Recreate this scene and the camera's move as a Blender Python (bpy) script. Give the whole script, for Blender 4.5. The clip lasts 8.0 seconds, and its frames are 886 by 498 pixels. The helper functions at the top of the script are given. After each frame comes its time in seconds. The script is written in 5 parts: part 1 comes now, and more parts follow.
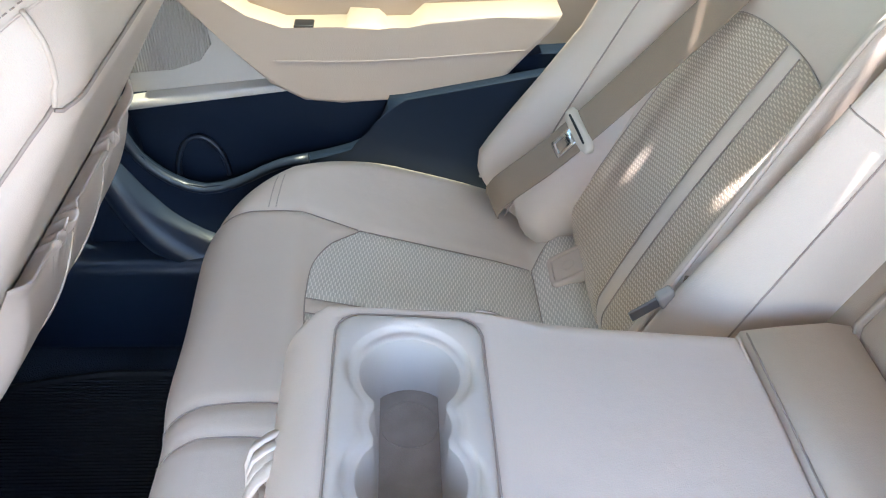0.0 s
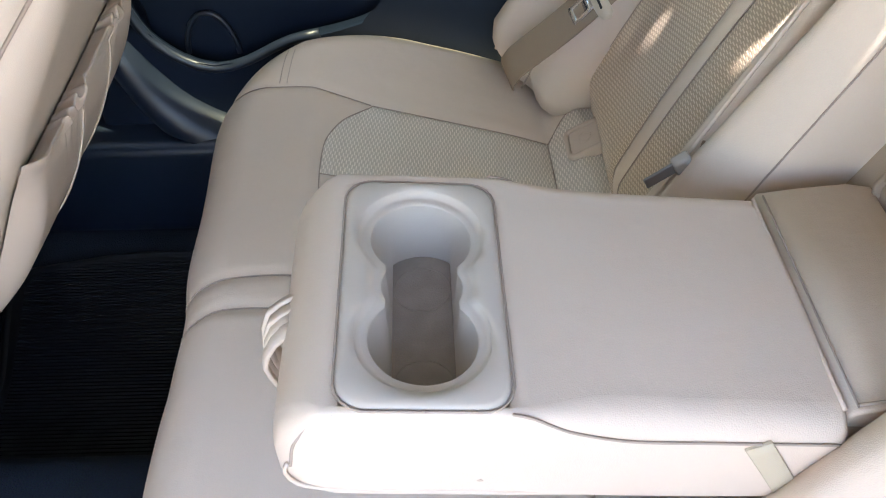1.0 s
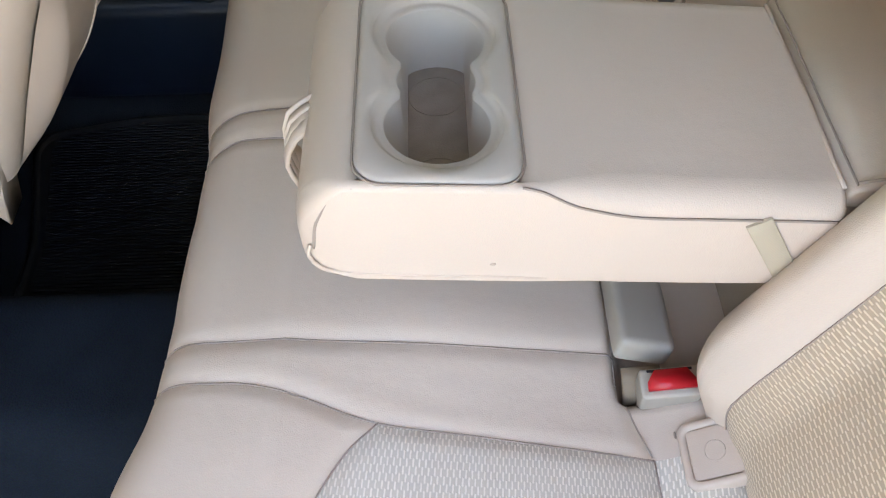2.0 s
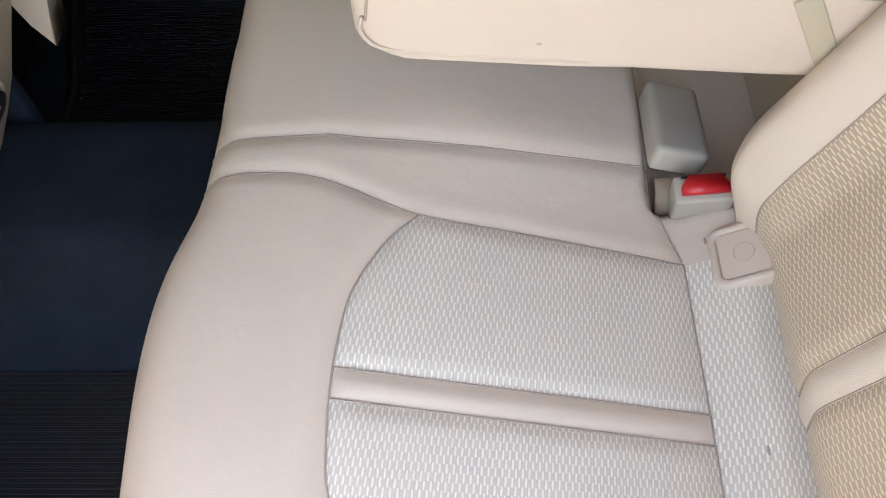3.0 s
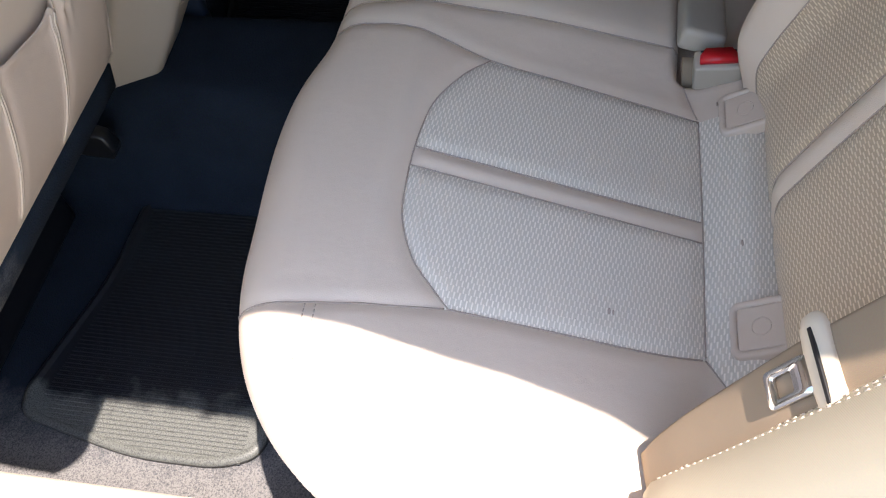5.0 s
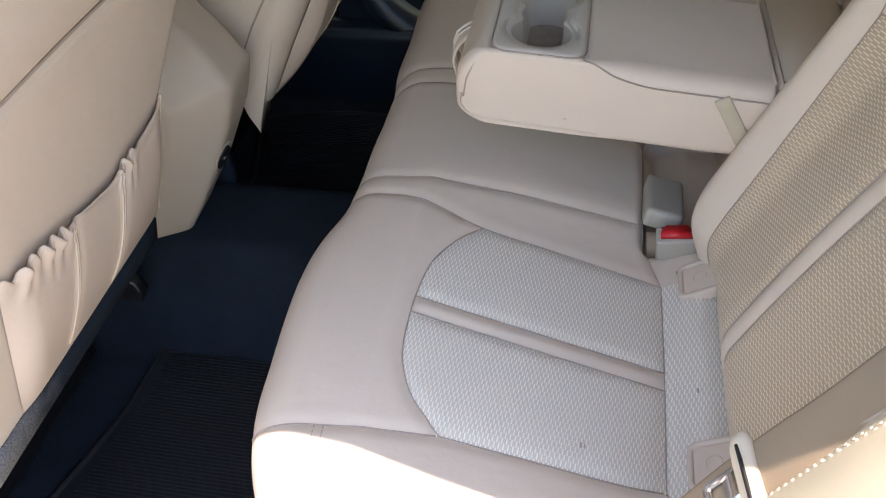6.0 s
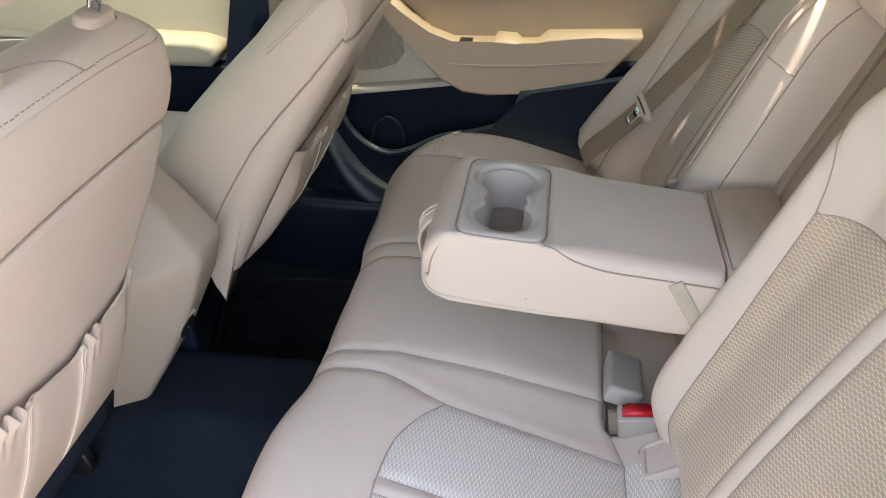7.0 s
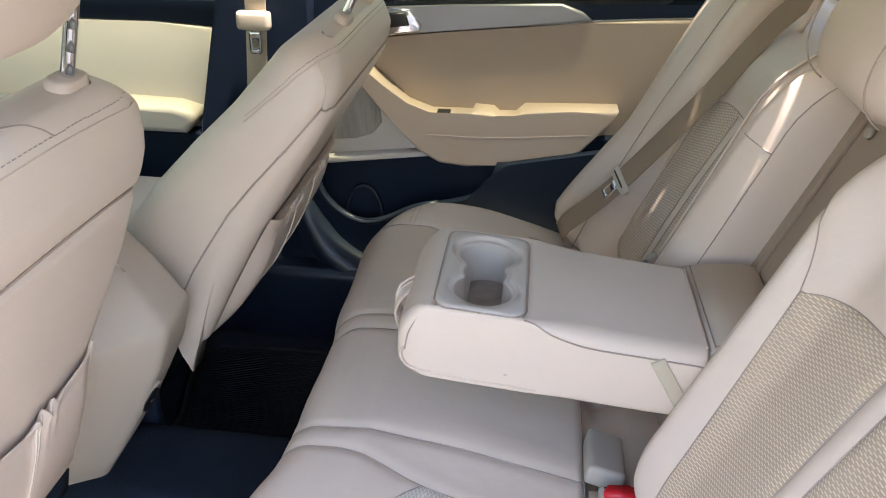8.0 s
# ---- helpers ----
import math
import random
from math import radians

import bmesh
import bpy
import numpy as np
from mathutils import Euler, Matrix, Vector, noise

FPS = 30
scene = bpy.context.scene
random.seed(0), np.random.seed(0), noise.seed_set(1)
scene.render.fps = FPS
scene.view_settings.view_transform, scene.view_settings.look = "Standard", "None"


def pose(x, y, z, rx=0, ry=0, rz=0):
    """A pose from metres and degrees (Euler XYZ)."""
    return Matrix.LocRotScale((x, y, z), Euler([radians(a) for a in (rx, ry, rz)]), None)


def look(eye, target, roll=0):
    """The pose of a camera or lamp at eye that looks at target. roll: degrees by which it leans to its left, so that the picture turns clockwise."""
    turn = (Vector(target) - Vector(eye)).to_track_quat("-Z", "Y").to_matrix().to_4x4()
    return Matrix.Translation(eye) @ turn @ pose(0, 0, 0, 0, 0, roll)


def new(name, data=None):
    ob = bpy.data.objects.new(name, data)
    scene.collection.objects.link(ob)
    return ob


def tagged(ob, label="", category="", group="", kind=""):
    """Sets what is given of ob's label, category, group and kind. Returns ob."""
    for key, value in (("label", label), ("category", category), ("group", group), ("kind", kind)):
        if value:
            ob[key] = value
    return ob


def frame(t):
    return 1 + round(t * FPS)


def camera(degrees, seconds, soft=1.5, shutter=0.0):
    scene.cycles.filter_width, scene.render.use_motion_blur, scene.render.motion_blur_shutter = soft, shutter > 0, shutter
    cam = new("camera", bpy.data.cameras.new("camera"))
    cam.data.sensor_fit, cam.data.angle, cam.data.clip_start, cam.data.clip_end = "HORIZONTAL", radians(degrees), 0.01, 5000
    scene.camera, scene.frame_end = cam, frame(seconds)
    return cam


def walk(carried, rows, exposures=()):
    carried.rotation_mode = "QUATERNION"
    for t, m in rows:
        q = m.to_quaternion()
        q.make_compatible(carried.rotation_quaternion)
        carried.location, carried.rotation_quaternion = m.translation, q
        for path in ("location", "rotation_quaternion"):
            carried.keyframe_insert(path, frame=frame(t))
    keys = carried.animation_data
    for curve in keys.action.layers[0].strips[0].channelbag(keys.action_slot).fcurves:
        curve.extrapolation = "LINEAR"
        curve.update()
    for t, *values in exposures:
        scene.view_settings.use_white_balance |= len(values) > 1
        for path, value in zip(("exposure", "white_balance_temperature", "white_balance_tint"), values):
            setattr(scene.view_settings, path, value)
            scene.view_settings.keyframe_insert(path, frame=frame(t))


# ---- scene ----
cam = camera(58.4, 8.0, soft=1.1)
PATH = [
    (0, (-0.271, 0.338, 1.043), (-0.157, 1.894, -0.209), 2.6),
    (0.5, (-0.264, 0.337, 1.028), (-0.183, 1.792, -0.341), 1.4),
    (1, (-0.262, 0.329, 1.028), (-0.207, 1.695, -0.432), 0.4),
    (1.5, (-0.259, 0.295, 1.006), (-0.244, 1.573, -0.532), -1.4),
    (1.7, (-0.255, 0.275, 1.001), (-0.25, 1.522, -0.563), -1.9),
    (2.8, (-0.288, 0.185, 0.959), (-0.306, 1.218, -0.753), -1.4),
    (3, (-0.283, 0.155, 0.952), (-0.332, 1.17, -0.77), -2.8),
    (3.5, (-0.28, 0.091, 0.947), (-0.399, 1.052, -0.802), -5.6),
    (4, (-0.275, 0.023, 0.959), (-0.449, 0.968, -0.795), -6.9),
    (4.2, (-0.27, -0.01, 0.974), (-0.469, 0.944, -0.772), -7.4),
    (5.3, (-0.211, -0.186, 1.034), (-0.521, 0.973, -0.566), -6.8),
    (5.5, (-0.207, -0.213, 1.052), (-0.524, 1.02, -0.49), -5.8),
    (6, (-0.208, -0.243, 1.094), (-0.515, 1.163, -0.295), -3.4),
    (6.5, (-0.202, -0.246, 1.124), (-0.491, 1.304, -0.106), -1.9),
    (7, (-0.21, -0.238, 1.126), (-0.456, 1.422, 0.039), -0.2),
    (7.5, (-0.216, -0.227, 1.127), (-0.43, 1.493, 0.129), 0.8),
    (8, (-0.221, -0.215, 1.12), (-0.41, 1.54, 0.179), 1.7),
]
walk(cam, [(t, look(e, a, r)) for t, e, a, r in PATH],
     ((0, 3.4, 5700, 19), (0.8, 3.2, 6300, 20), (1.5, 2.95, 6600, 19), (3.0, 2.6, 7400, 18), (3.5, 2.45, 7400, 18), (4.2, 2.1, 7200, 18), (5.3, 1.7, 6600, 18), (6.0, 1.98, 6900, 19), (7.0, 2.4, 6800, 21), (8.0, 2.45, 6500, 21)))

# ---- daylight ----
SUN_EL, SUN_DIR = radians(75.6), Vector((-0.243, 0.06, -0.97)).normalized()
world = bpy.data.worlds.new("sky")
scene.world = world
world.use_nodes = True
wn = world.node_tree
bg = wn.nodes["Background"]
sky = wn.nodes.new("ShaderNodeTexSky")
sky.sky_type = "NISHITA"
sky.sun_disc = False
sky.sun_elevation = SUN_EL
sky.sun_rotation = math.atan2(-SUN_DIR.x, -SUN_DIR.y)
sky.air_density, sky.dust_density = 1.7, 0.8
wn.links.new(sky.outputs[0], bg.inputs[0])
bg.inputs[1].default_value = 0.15
sun = new("sun", bpy.data.lights.new("sun", "SUN"))
sun.data.energy, sun.data.angle, sun.data.color = 4.2, radians(0.6), (1.0, 0.93, 0.82)
sun.rotation_euler = SUN_DIR.to_track_quat("-Z", "Y").to_euler()


# ---- materials ----
def material(name, color, rough=0.5, metal=0.0, spots=0.12, spot_scale=6.0, grain=0.0, grain_scale=900.0, bump=0.0, bump_scale=700.0, sheen=0.0, spec=0.5, folds=0.0):
    """A surface with stains at one scale, grain at a finer one and a fine relief."""
    m = bpy.data.materials.new(name)
    m.use_nodes = True
    nt = m.node_tree
    b = nt.nodes["Principled BSDF"]
    b.inputs["Roughness"].default_value = rough
    b.inputs["Metallic"].default_value = metal
    b.inputs["Specular IOR Level"].default_value = spec
    b.inputs["Sheen Weight"].default_value = sheen
    co = nt.nodes.new("ShaderNodeTexCoord")
    big = nt.nodes.new("ShaderNodeTexNoise")
    big.inputs["Scale"].default_value, big.inputs["Detail"].default_value = spot_scale, 5.0
    nt.links.new(co.outputs["Object"], big.inputs["Vector"])
    fine = nt.nodes.new("ShaderNodeTexNoise")
    fine.inputs["Scale"].default_value, fine.inputs["Detail"].default_value = grain_scale, 2.0
    nt.links.new(co.outputs["Object"], fine.inputs["Vector"])
    mix = nt.nodes.new("ShaderNodeMix")
    mix.data_type = "RGBA"
    mix.inputs["A"].default_value = (*[c * (1 - spots) for c in color], 1)
    mix.inputs["B"].default_value = (*[min(1, c * (1 + spots)) for c in color], 1)
    nt.links.new(big.outputs["Fac"], mix.inputs["Factor"])
    mul = nt.nodes.new("ShaderNodeMix")
    mul.data_type, mul.blend_type = "RGBA", "MULTIPLY"
    mul.inputs["Factor"].default_value = grain
    nt.links.new(mix.outputs["Result"], mul.inputs["A"])
    nt.links.new(fine.outputs["Color"], mul.inputs["B"])
    nt.links.new(mul.outputs["Result"], b.inputs["Base Color"])
    if bump:
        vor = nt.nodes.new("ShaderNodeTexVoronoi")
        vor.inputs["Scale"].default_value = bump_scale
        nt.links.new(co.outputs["Object"], vor.inputs["Vector"])
        bp = nt.nodes.new("ShaderNodeBump")
        bp.inputs["Strength"].default_value, bp.inputs["Distance"].default_value = bump, 0.0006
        nt.links.new(vor.outputs["Distance"], bp.inputs["Height"])
        nt.links.new(bp.outputs["Normal"], b.inputs["Normal"])
        if folds:
            lo = nt.nodes.new("ShaderNodeTexNoise")
            lo.inputs["Scale"].default_value, lo.inputs["Detail"].default_value = 22.0, 3.0
            nt.links.new(co.outputs["Object"], lo.inputs["Vector"])
            b2 = nt.nodes.new("ShaderNodeBump")
            b2.inputs["Strength"].default_value, b2.inputs["Distance"].default_value = folds, 0.006
            nt.links.new(lo.outputs["Fac"], b2.inputs["Height"])
            nt.links.new(b2.outputs["Normal"], bp.inputs["Normal"])
            rr = nt.nodes.new("ShaderNodeMapRange")
            rr.inputs["To Min"].default_value, rr.inputs["To Max"].default_value = rough - 0.08, rough + 0.10
            nt.links.new(big.outputs["Fac"], rr.inputs["Value"])
            nt.links.new(rr.outputs["Result"], b.inputs["Roughness"])
    return m


def woven(name, dark, light, px, py, lo=0.36, hi=0.95, rough=0.85):
    """Knitted seat cloth: staggered long loops on a darker ground, laid out in the panel's own metres."""
    m = material(name, light, rough, spots=0.10, spot_scale=9.0, sheen=0.2)
    nt = m.node_tree
    b = nt.nodes["Principled BSDF"]
    uv = nt.nodes.new("ShaderNodeUVMap")
    sep = nt.nodes.new("ShaderNodeSeparateXYZ")
    nt.links.new(uv.outputs[0], sep.inputs[0])

    def op(kind, a, c=None):
        n = nt.nodes.new("ShaderNodeMath")
        n.operation = kind
        for i, v in enumerate((a, c)):
            if v is None:
                continue
            if isinstance(v, (int, float)):
                n.inputs[i].default_value = v
            else:
                nt.links.new(v, n.inputs[i])
        return n.outputs[0]

    wob = nt.nodes.new("ShaderNodeTexNoise")
    wob.inputs["Scale"].default_value, wob.inputs["Detail"].default_value = 260.0, 2.0
    nt.links.new(uv.outputs[0], wob.inputs["Vector"])
    sway = op("MULTIPLY", op("SUBTRACT", wob.outputs["Fac"], 0.5), 1.2)
    x = op("ADD", op("MULTIPLY", op("ADD", sep.outputs[0], op("MULTIPLY", sep.outputs[1], -0.08)), 2 * math.pi / px), sway)
    y = op("ADD", op("MULTIPLY", sep.outputs[1], 2 * math.pi / py), sway)
    sx, sy = op("SINE", x), op("SINE", y)

    def loops(side):
        run = nt.nodes.new("ShaderNodeMapRange")
        run.interpolation_type = "SMOOTHSTEP"
        run.inputs["From Min"].default_value, run.inputs["From Max"].default_value = -0.90, 0.30
        nt.links.new(op("MULTIPLY", sy, side), run.inputs["Value"])
        return op("MULTIPLY", op("MAXIMUM", op("MULTIPLY", sx, side), 0.0), run.outputs[0])

    h = op("MAXIMUM", loops(1.0), loops(-1.0))
    soft = nt.nodes.new("ShaderNodeMapRange")
    soft.interpolation_type = "SMOOTHSTEP"
    soft.inputs["From Min"].default_value, soft.inputs["From Max"].default_value = lo, hi
    nt.links.new(h, soft.inputs["Value"])
    h = soft.outputs["Result"]
    old = b.inputs["Base Color"].links[0].from_socket
    mx = nt.nodes.new("ShaderNodeMix")
    mx.data_type = "RGBA"
    mx.inputs["A"].default_value = (*dark, 1)
    nt.links.new(old, mx.inputs["B"])
    nt.links.new(h, mx.inputs["Factor"])
    nt.links.new(mx.outputs["Result"], b.inputs["Base Color"])
    bp = nt.nodes.new("ShaderNodeBump")
    bp.inputs["Strength"].default_value, bp.inputs["Distance"].default_value = 0.6, 0.0007
    nt.links.new(h, bp.inputs["Height"])
    nt.links.new(bp.outputs["Normal"], b.inputs["Normal"])
    return m


LEATHER = material("beige_leather", (0.695, 0.575, 0.468), 0.42, spots=0.07, spot_scale=5, grain=0.10, bump=0.20, bump_scale=900, folds=0.28)
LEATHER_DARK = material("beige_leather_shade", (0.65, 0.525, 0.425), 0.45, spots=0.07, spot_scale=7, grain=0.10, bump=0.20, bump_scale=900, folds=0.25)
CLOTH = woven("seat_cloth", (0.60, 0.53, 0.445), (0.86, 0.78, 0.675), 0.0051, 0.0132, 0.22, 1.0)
# Same knit as CLOTH, toned darker and browner for the backrest's dimmer light.
CLOTH_BACK_DIM = woven("backrest_cloth_dim", (0.455, 0.35, 0.245), (0.74, 0.605, 0.44), 0.0051, 0.0132, 0.22, 1.0)
PLASTIC = material("beige_plastic", (0.60, 0.545, 0.47), 0.45, spots=0.05, grain=0.08, bump=0.25, bump_scale=1200)
CUP = material("cup_plastic", (0.57, 0.505, 0.432), 0.5, spots=0.05, grain=0.05, bump=0.15, bump_scale=1500)
CONSOLE = material("console_plastic", (0.56, 0.465, 0.37), 0.45, spots=0.06, spot_scale=9, grain=0.1, bump=0.3, bump_scale=1300)
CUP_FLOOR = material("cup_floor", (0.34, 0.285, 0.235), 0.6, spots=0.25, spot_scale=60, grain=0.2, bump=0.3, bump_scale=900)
DOOR_TAN = material("door_panel_tan", (0.37, 0.288, 0.215), 0.55, spots=0.06, grain=0.1, bump=0.3, bump_scale=900, folds=0.2)
DOOR_ARM = material("door_armrest_beige", (0.464, 0.368, 0.288), 0.5, spots=0.05, grain=0.08, bump=0.3, bump_scale=900)
SILVER_TRIM = material("grey_trim", (0.25, 0.25, 0.255), 0.35, metal=0.5, spots=0.05)
NAVY = material("navy_plastic", (0.010, 0.0175, 0.033), 0.6, spots=0.2, grain=0.1, bump=0.4, bump_scale=1000, spec=0.12)
NAVY_SATIN = material("navy_worn_plastic", (0.014, 0.022, 0.038), 0.38, spots=0.25, grain=0.15, bump=0.15, bump_scale=1000, spec=0.5)
NAVY_GLOSS = material("navy_satin_plastic", (0.012, 0.019, 0.034), 0.38, spots=0.2, grain=0.1, bump=0.2, bump_scale=1000, spec=0.6)
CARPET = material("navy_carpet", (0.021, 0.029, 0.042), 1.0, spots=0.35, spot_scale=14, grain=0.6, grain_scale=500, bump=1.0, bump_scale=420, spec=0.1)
RUBBER = material("mat_rubber", (0.010, 0.012, 0.017), 0.5, spots=0.4, spot_scale=18, grain=0.4, grain_scale=300, spec=0.4)
BELT = material("belt_webbing", (0.33, 0.245, 0.165), 0.75, spots=0.06, spot_scale=30, grain=0.3, grain_scale=1500, bump=0.15, bump_scale=1800)
# The BELT webbing again, lightened to carry the sunlight falling on it.
SUNLIT_BELT = material("sunlit_webbing", (0.55, 0.46, 0.34), 0.75, spots=0.06, spot_scale=30, grain=0.3, grain_scale=1500, bump=0.15, bump_scale=1800)
GRIP = material("tongue_plastic", (0.60, 0.51, 0.39), 0.38, spots=0.05)
BUCKLE = material("buckle_plastic", (0.42, 0.375, 0.31), 0.4, spots=0.05)
STAIN = material("grime", (0.58, 0.46, 0.365), 0.7, spots=0.2, spot_scale=40)
RED = material("red_button", (0.55, 0.012, 0.02), 0.3, spots=0.08)
BLACK = material("black_plastic", (0.01, 0.01, 0.012), 0.4, spots=0.1)
CHROME = material("chrome", (0.75, 0.75, 0.76), 0.12, metal=1.0, spots=0.03)
THREAD = material("seam_thread", (0.40, 0.32, 0.26), 0.8, spots=0.1)
PALE_THREAD = material("pale_thread", (0.62, 0.54, 0.44), 0.7, spots=0.05)
HEADLINER = material("headliner", (0.55, 0.51, 0.46), 0.95, spots=0.04, grain=0.2)
PAINT = material("body_paint", (0.45, 0.45, 0.46), 0.3, metal=0.4, spots=0.03)
CONCRETE = material("asphalt", (0.10, 0.10, 0.10), 0.9, spots=0.2, spot_scale=2, grain=0.4, grain_scale=120, bump=0.5, bump_scale=90)


def glass_material(name, tint):
    m = bpy.data.materials.new(name)
    m.use_nodes = True
    nt = m.node_tree
    nt.nodes.remove(nt.nodes["Principled BSDF"])
    tr = nt.nodes.new("ShaderNodeBsdfTransparent")
    tr.inputs[0].default_value = (*tint, 1)
    gl = nt.nodes.new("ShaderNodeBsdfGlossy")
    gl.inputs["Roughness"].default_value = 0.02
    mx = nt.nodes.new("ShaderNodeMixShader")
    mx.inputs[0].default_value = 0.06
    nt.links.new(tr.outputs[0], mx.inputs[1])
    nt.links.new(gl.outputs[0], mx.inputs[2])
    nt.links.new(mx.outputs[0], nt.nodes["Material Output"].inputs[0])
    return m


GLASS = glass_material("tinted_glass", (0.54, 0.56, 0.47))
REAR_GLASS = glass_material("rear_glass", (0.21, 0.215, 0.185))


def sunlit_dust(m, color, y0, y1):
    """Trodden-in dust with sunlight painted in: pale by the door, dark as shade further in."""
    nt = m.node_tree
    b = nt.nodes["Principled BSDF"]
    old = b.inputs["Base Color"].links[0].from_socket
    co = nt.nodes.new("ShaderNodeTexCoord")
    sep = nt.nodes.new("ShaderNodeSeparateXYZ")
    nt.links.new(co.outputs["Object"], sep.inputs[0])
    big = nt.nodes.new("ShaderNodeTexNoise")
    big.inputs["Scale"].default_value, big.inputs["Detail"].default_value = 30.0, 8.0
    nt.links.new(co.outputs["Object"], big.inputs["Vector"])
    sway = nt.nodes.new("ShaderNodeMath")
    sway.operation = "MULTIPLY_ADD"
    sway.inputs[1].default_value = 0.12
    nt.links.new(big.outputs["Fac"], sway.inputs[0])
    nt.links.new(sep.outputs[1], sway.inputs[2])
    rng = nt.nodes.new("ShaderNodeMapRange")
    rng.inputs["From Min"].default_value, rng.inputs["From Max"].default_value = y0 + 0.06, y1 + 0.06
    rng.inputs["To Min"].default_value, rng.inputs["To Max"].default_value = 1.0, 0.0
    nt.links.new(sway.outputs[0], rng.inputs["Value"])
    speck = nt.nodes.new("ShaderNodeTexNoise")
    speck.inputs["Scale"].default_value, speck.inputs["Detail"].default_value = 500.0, 2.0
    nt.links.new(co.outputs["Object"], speck.inputs["Vector"])
    cov = nt.nodes.new("ShaderNodeMapRange")
    cov.inputs["From Min"].default_value, cov.inputs["From Max"].default_value = 0.3, 0.7
    cov.inputs["To Min"].default_value, cov.inputs["To Max"].default_value = 0.35, 1.25
    nt.links.new(speck.outputs["Fac"], cov.inputs["Value"])
    mul = nt.nodes.new("ShaderNodeMath")
    mul.operation = "MULTIPLY"
    nt.links.new(rng.outputs[0], mul.inputs[0])
    nt.links.new(cov.outputs[0], mul.inputs[1])
    mx = nt.nodes.new("ShaderNodeMix")
    mx.data_type = "RGBA"
    mx.inputs["B"].default_value = (*color, 1)
    nt.links.new(mul.outputs[0], mx.inputs["Factor"])
    nt.links.new(old, mx.inputs["A"])
    nt.links.new(mx.outputs["Result"], b.inputs["Base Color"])


# The pale band follows the sunlit strip, so sun is coloured in with dust.
sunlit_dust(RUBBER, (0.12, 0.125, 0.116), 0.195, 0.225)
sunlit_dust(CARPET, (0.17, 0.165, 0.165), 0.12, 0.22)


def ribbed_material(name, color, direction, scale, depth):
    m = material(name, color, 0.8, spots=0.08, grain=0.15)
    nt = m.node_tree
    co = nt.nodes.new("ShaderNodeTexCoord")
    wv = nt.nodes.new("ShaderNodeTexWave")
    wv.bands_direction = direction
    wv.inputs["Scale"].default_value = scale
    bp = nt.nodes.new("ShaderNodeBump")
    bp.inputs["Strength"].default_value, bp.inputs["Distance"].default_value = 0.8, depth
    nt.links.new(co.outputs["Object"], wv.inputs["Vector"])
    nt.links.new(wv.outputs["Fac"], bp.inputs["Height"])
    nt.links.new(bp.outputs["Normal"], nt.nodes["Principled BSDF"].inputs["Normal"])
    return m


RIBBED = ribbed_material("speaker_cloth", (0.46, 0.41, 0.35), "X", 75.0, 0.0015)
TWILL = ribbed_material("bolster_twill", (0.56, 0.48, 0.35), "DIAGONAL", 300.0, 0.00005)

# ---- building helpers ----
C = 0.703  # the car's middle line


def mesh_ob(name, verts, faces, mat, uvs=None, smooth=True):
    me = bpy.data.meshes.new(name)
    me.from_pydata([tuple(v) for v in verts], [], [tuple(f) for f in faces])
    me.materials.append(mat)
    if uvs is not None:
        lay = me.uv_layers.new(name="UVMap")
        idx = np.empty(len(me.loops), dtype=np.int32)
        me.loops.foreach_get("vertex_index", idx)
        lay.data.foreach_set("uv", np.asarray(uvs, dtype=np.float32)[idx].ravel())
    if smooth:
        me.polygons.foreach_set("use_smooth", [True] * len(me.polygons))
    me.update()
    return new(name, me)


def under(ob, parent, label=""):
    ob.parent = parent
    if parent.type == "EMPTY":
        ob.matrix_parent_inverse = Matrix.Translation(parent.location).inverted()
    return tagged(ob, label) if label else ob


def part(name, bm, mat, parent=None, label="", smooth=True):
    """Links a bmesh as one mesh, under a thing where one is given."""
    bmesh.ops.recalc_face_normals(bm, faces=bm.faces)
    me = bpy.data.meshes.new(name)
    bm.to_mesh(me)
    bm.free()
    me.materials.append(mat)
    if smooth:
        me.polygons.foreach_set("use_smooth", [len(p.vertices) < 7 for p in me.polygons])
    ob = new(name, me)
    return under(ob, parent, label) if parent else ob


def thing(name, loc, label, category, group="", kind=""):
    ob = new(name)
    ob.empty_display_size = 0.05
    ob.location = loc
    return tagged(ob, label, category, group, kind)


def shrunk_to_view(obs, k):
    """Shrinks finished far-side things towards a late camera position: closer in, fitted to its view."""
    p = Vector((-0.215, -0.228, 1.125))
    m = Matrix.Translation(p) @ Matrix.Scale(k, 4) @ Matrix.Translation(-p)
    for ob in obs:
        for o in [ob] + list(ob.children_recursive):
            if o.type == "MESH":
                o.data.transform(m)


def loft(rings, cap=True, closed=True):
    """Skins rings of equal count."""
    bm = bmesh.new()
    rows = [[bm.verts.new(p) for p in r] for r in rings]
    n = len(rings[0])
    for r0, r1 in zip(rows, rows[1:]):
        for i in range(n if closed else n - 1):
            j = (i + 1) % n
            bm.faces.new((r0[i], r0[j], r1[j], r1[i]))
    if cap and closed:
        bm.faces.new(rows[0][::-1])
        bm.faces.new(rows[-1])
    return bm


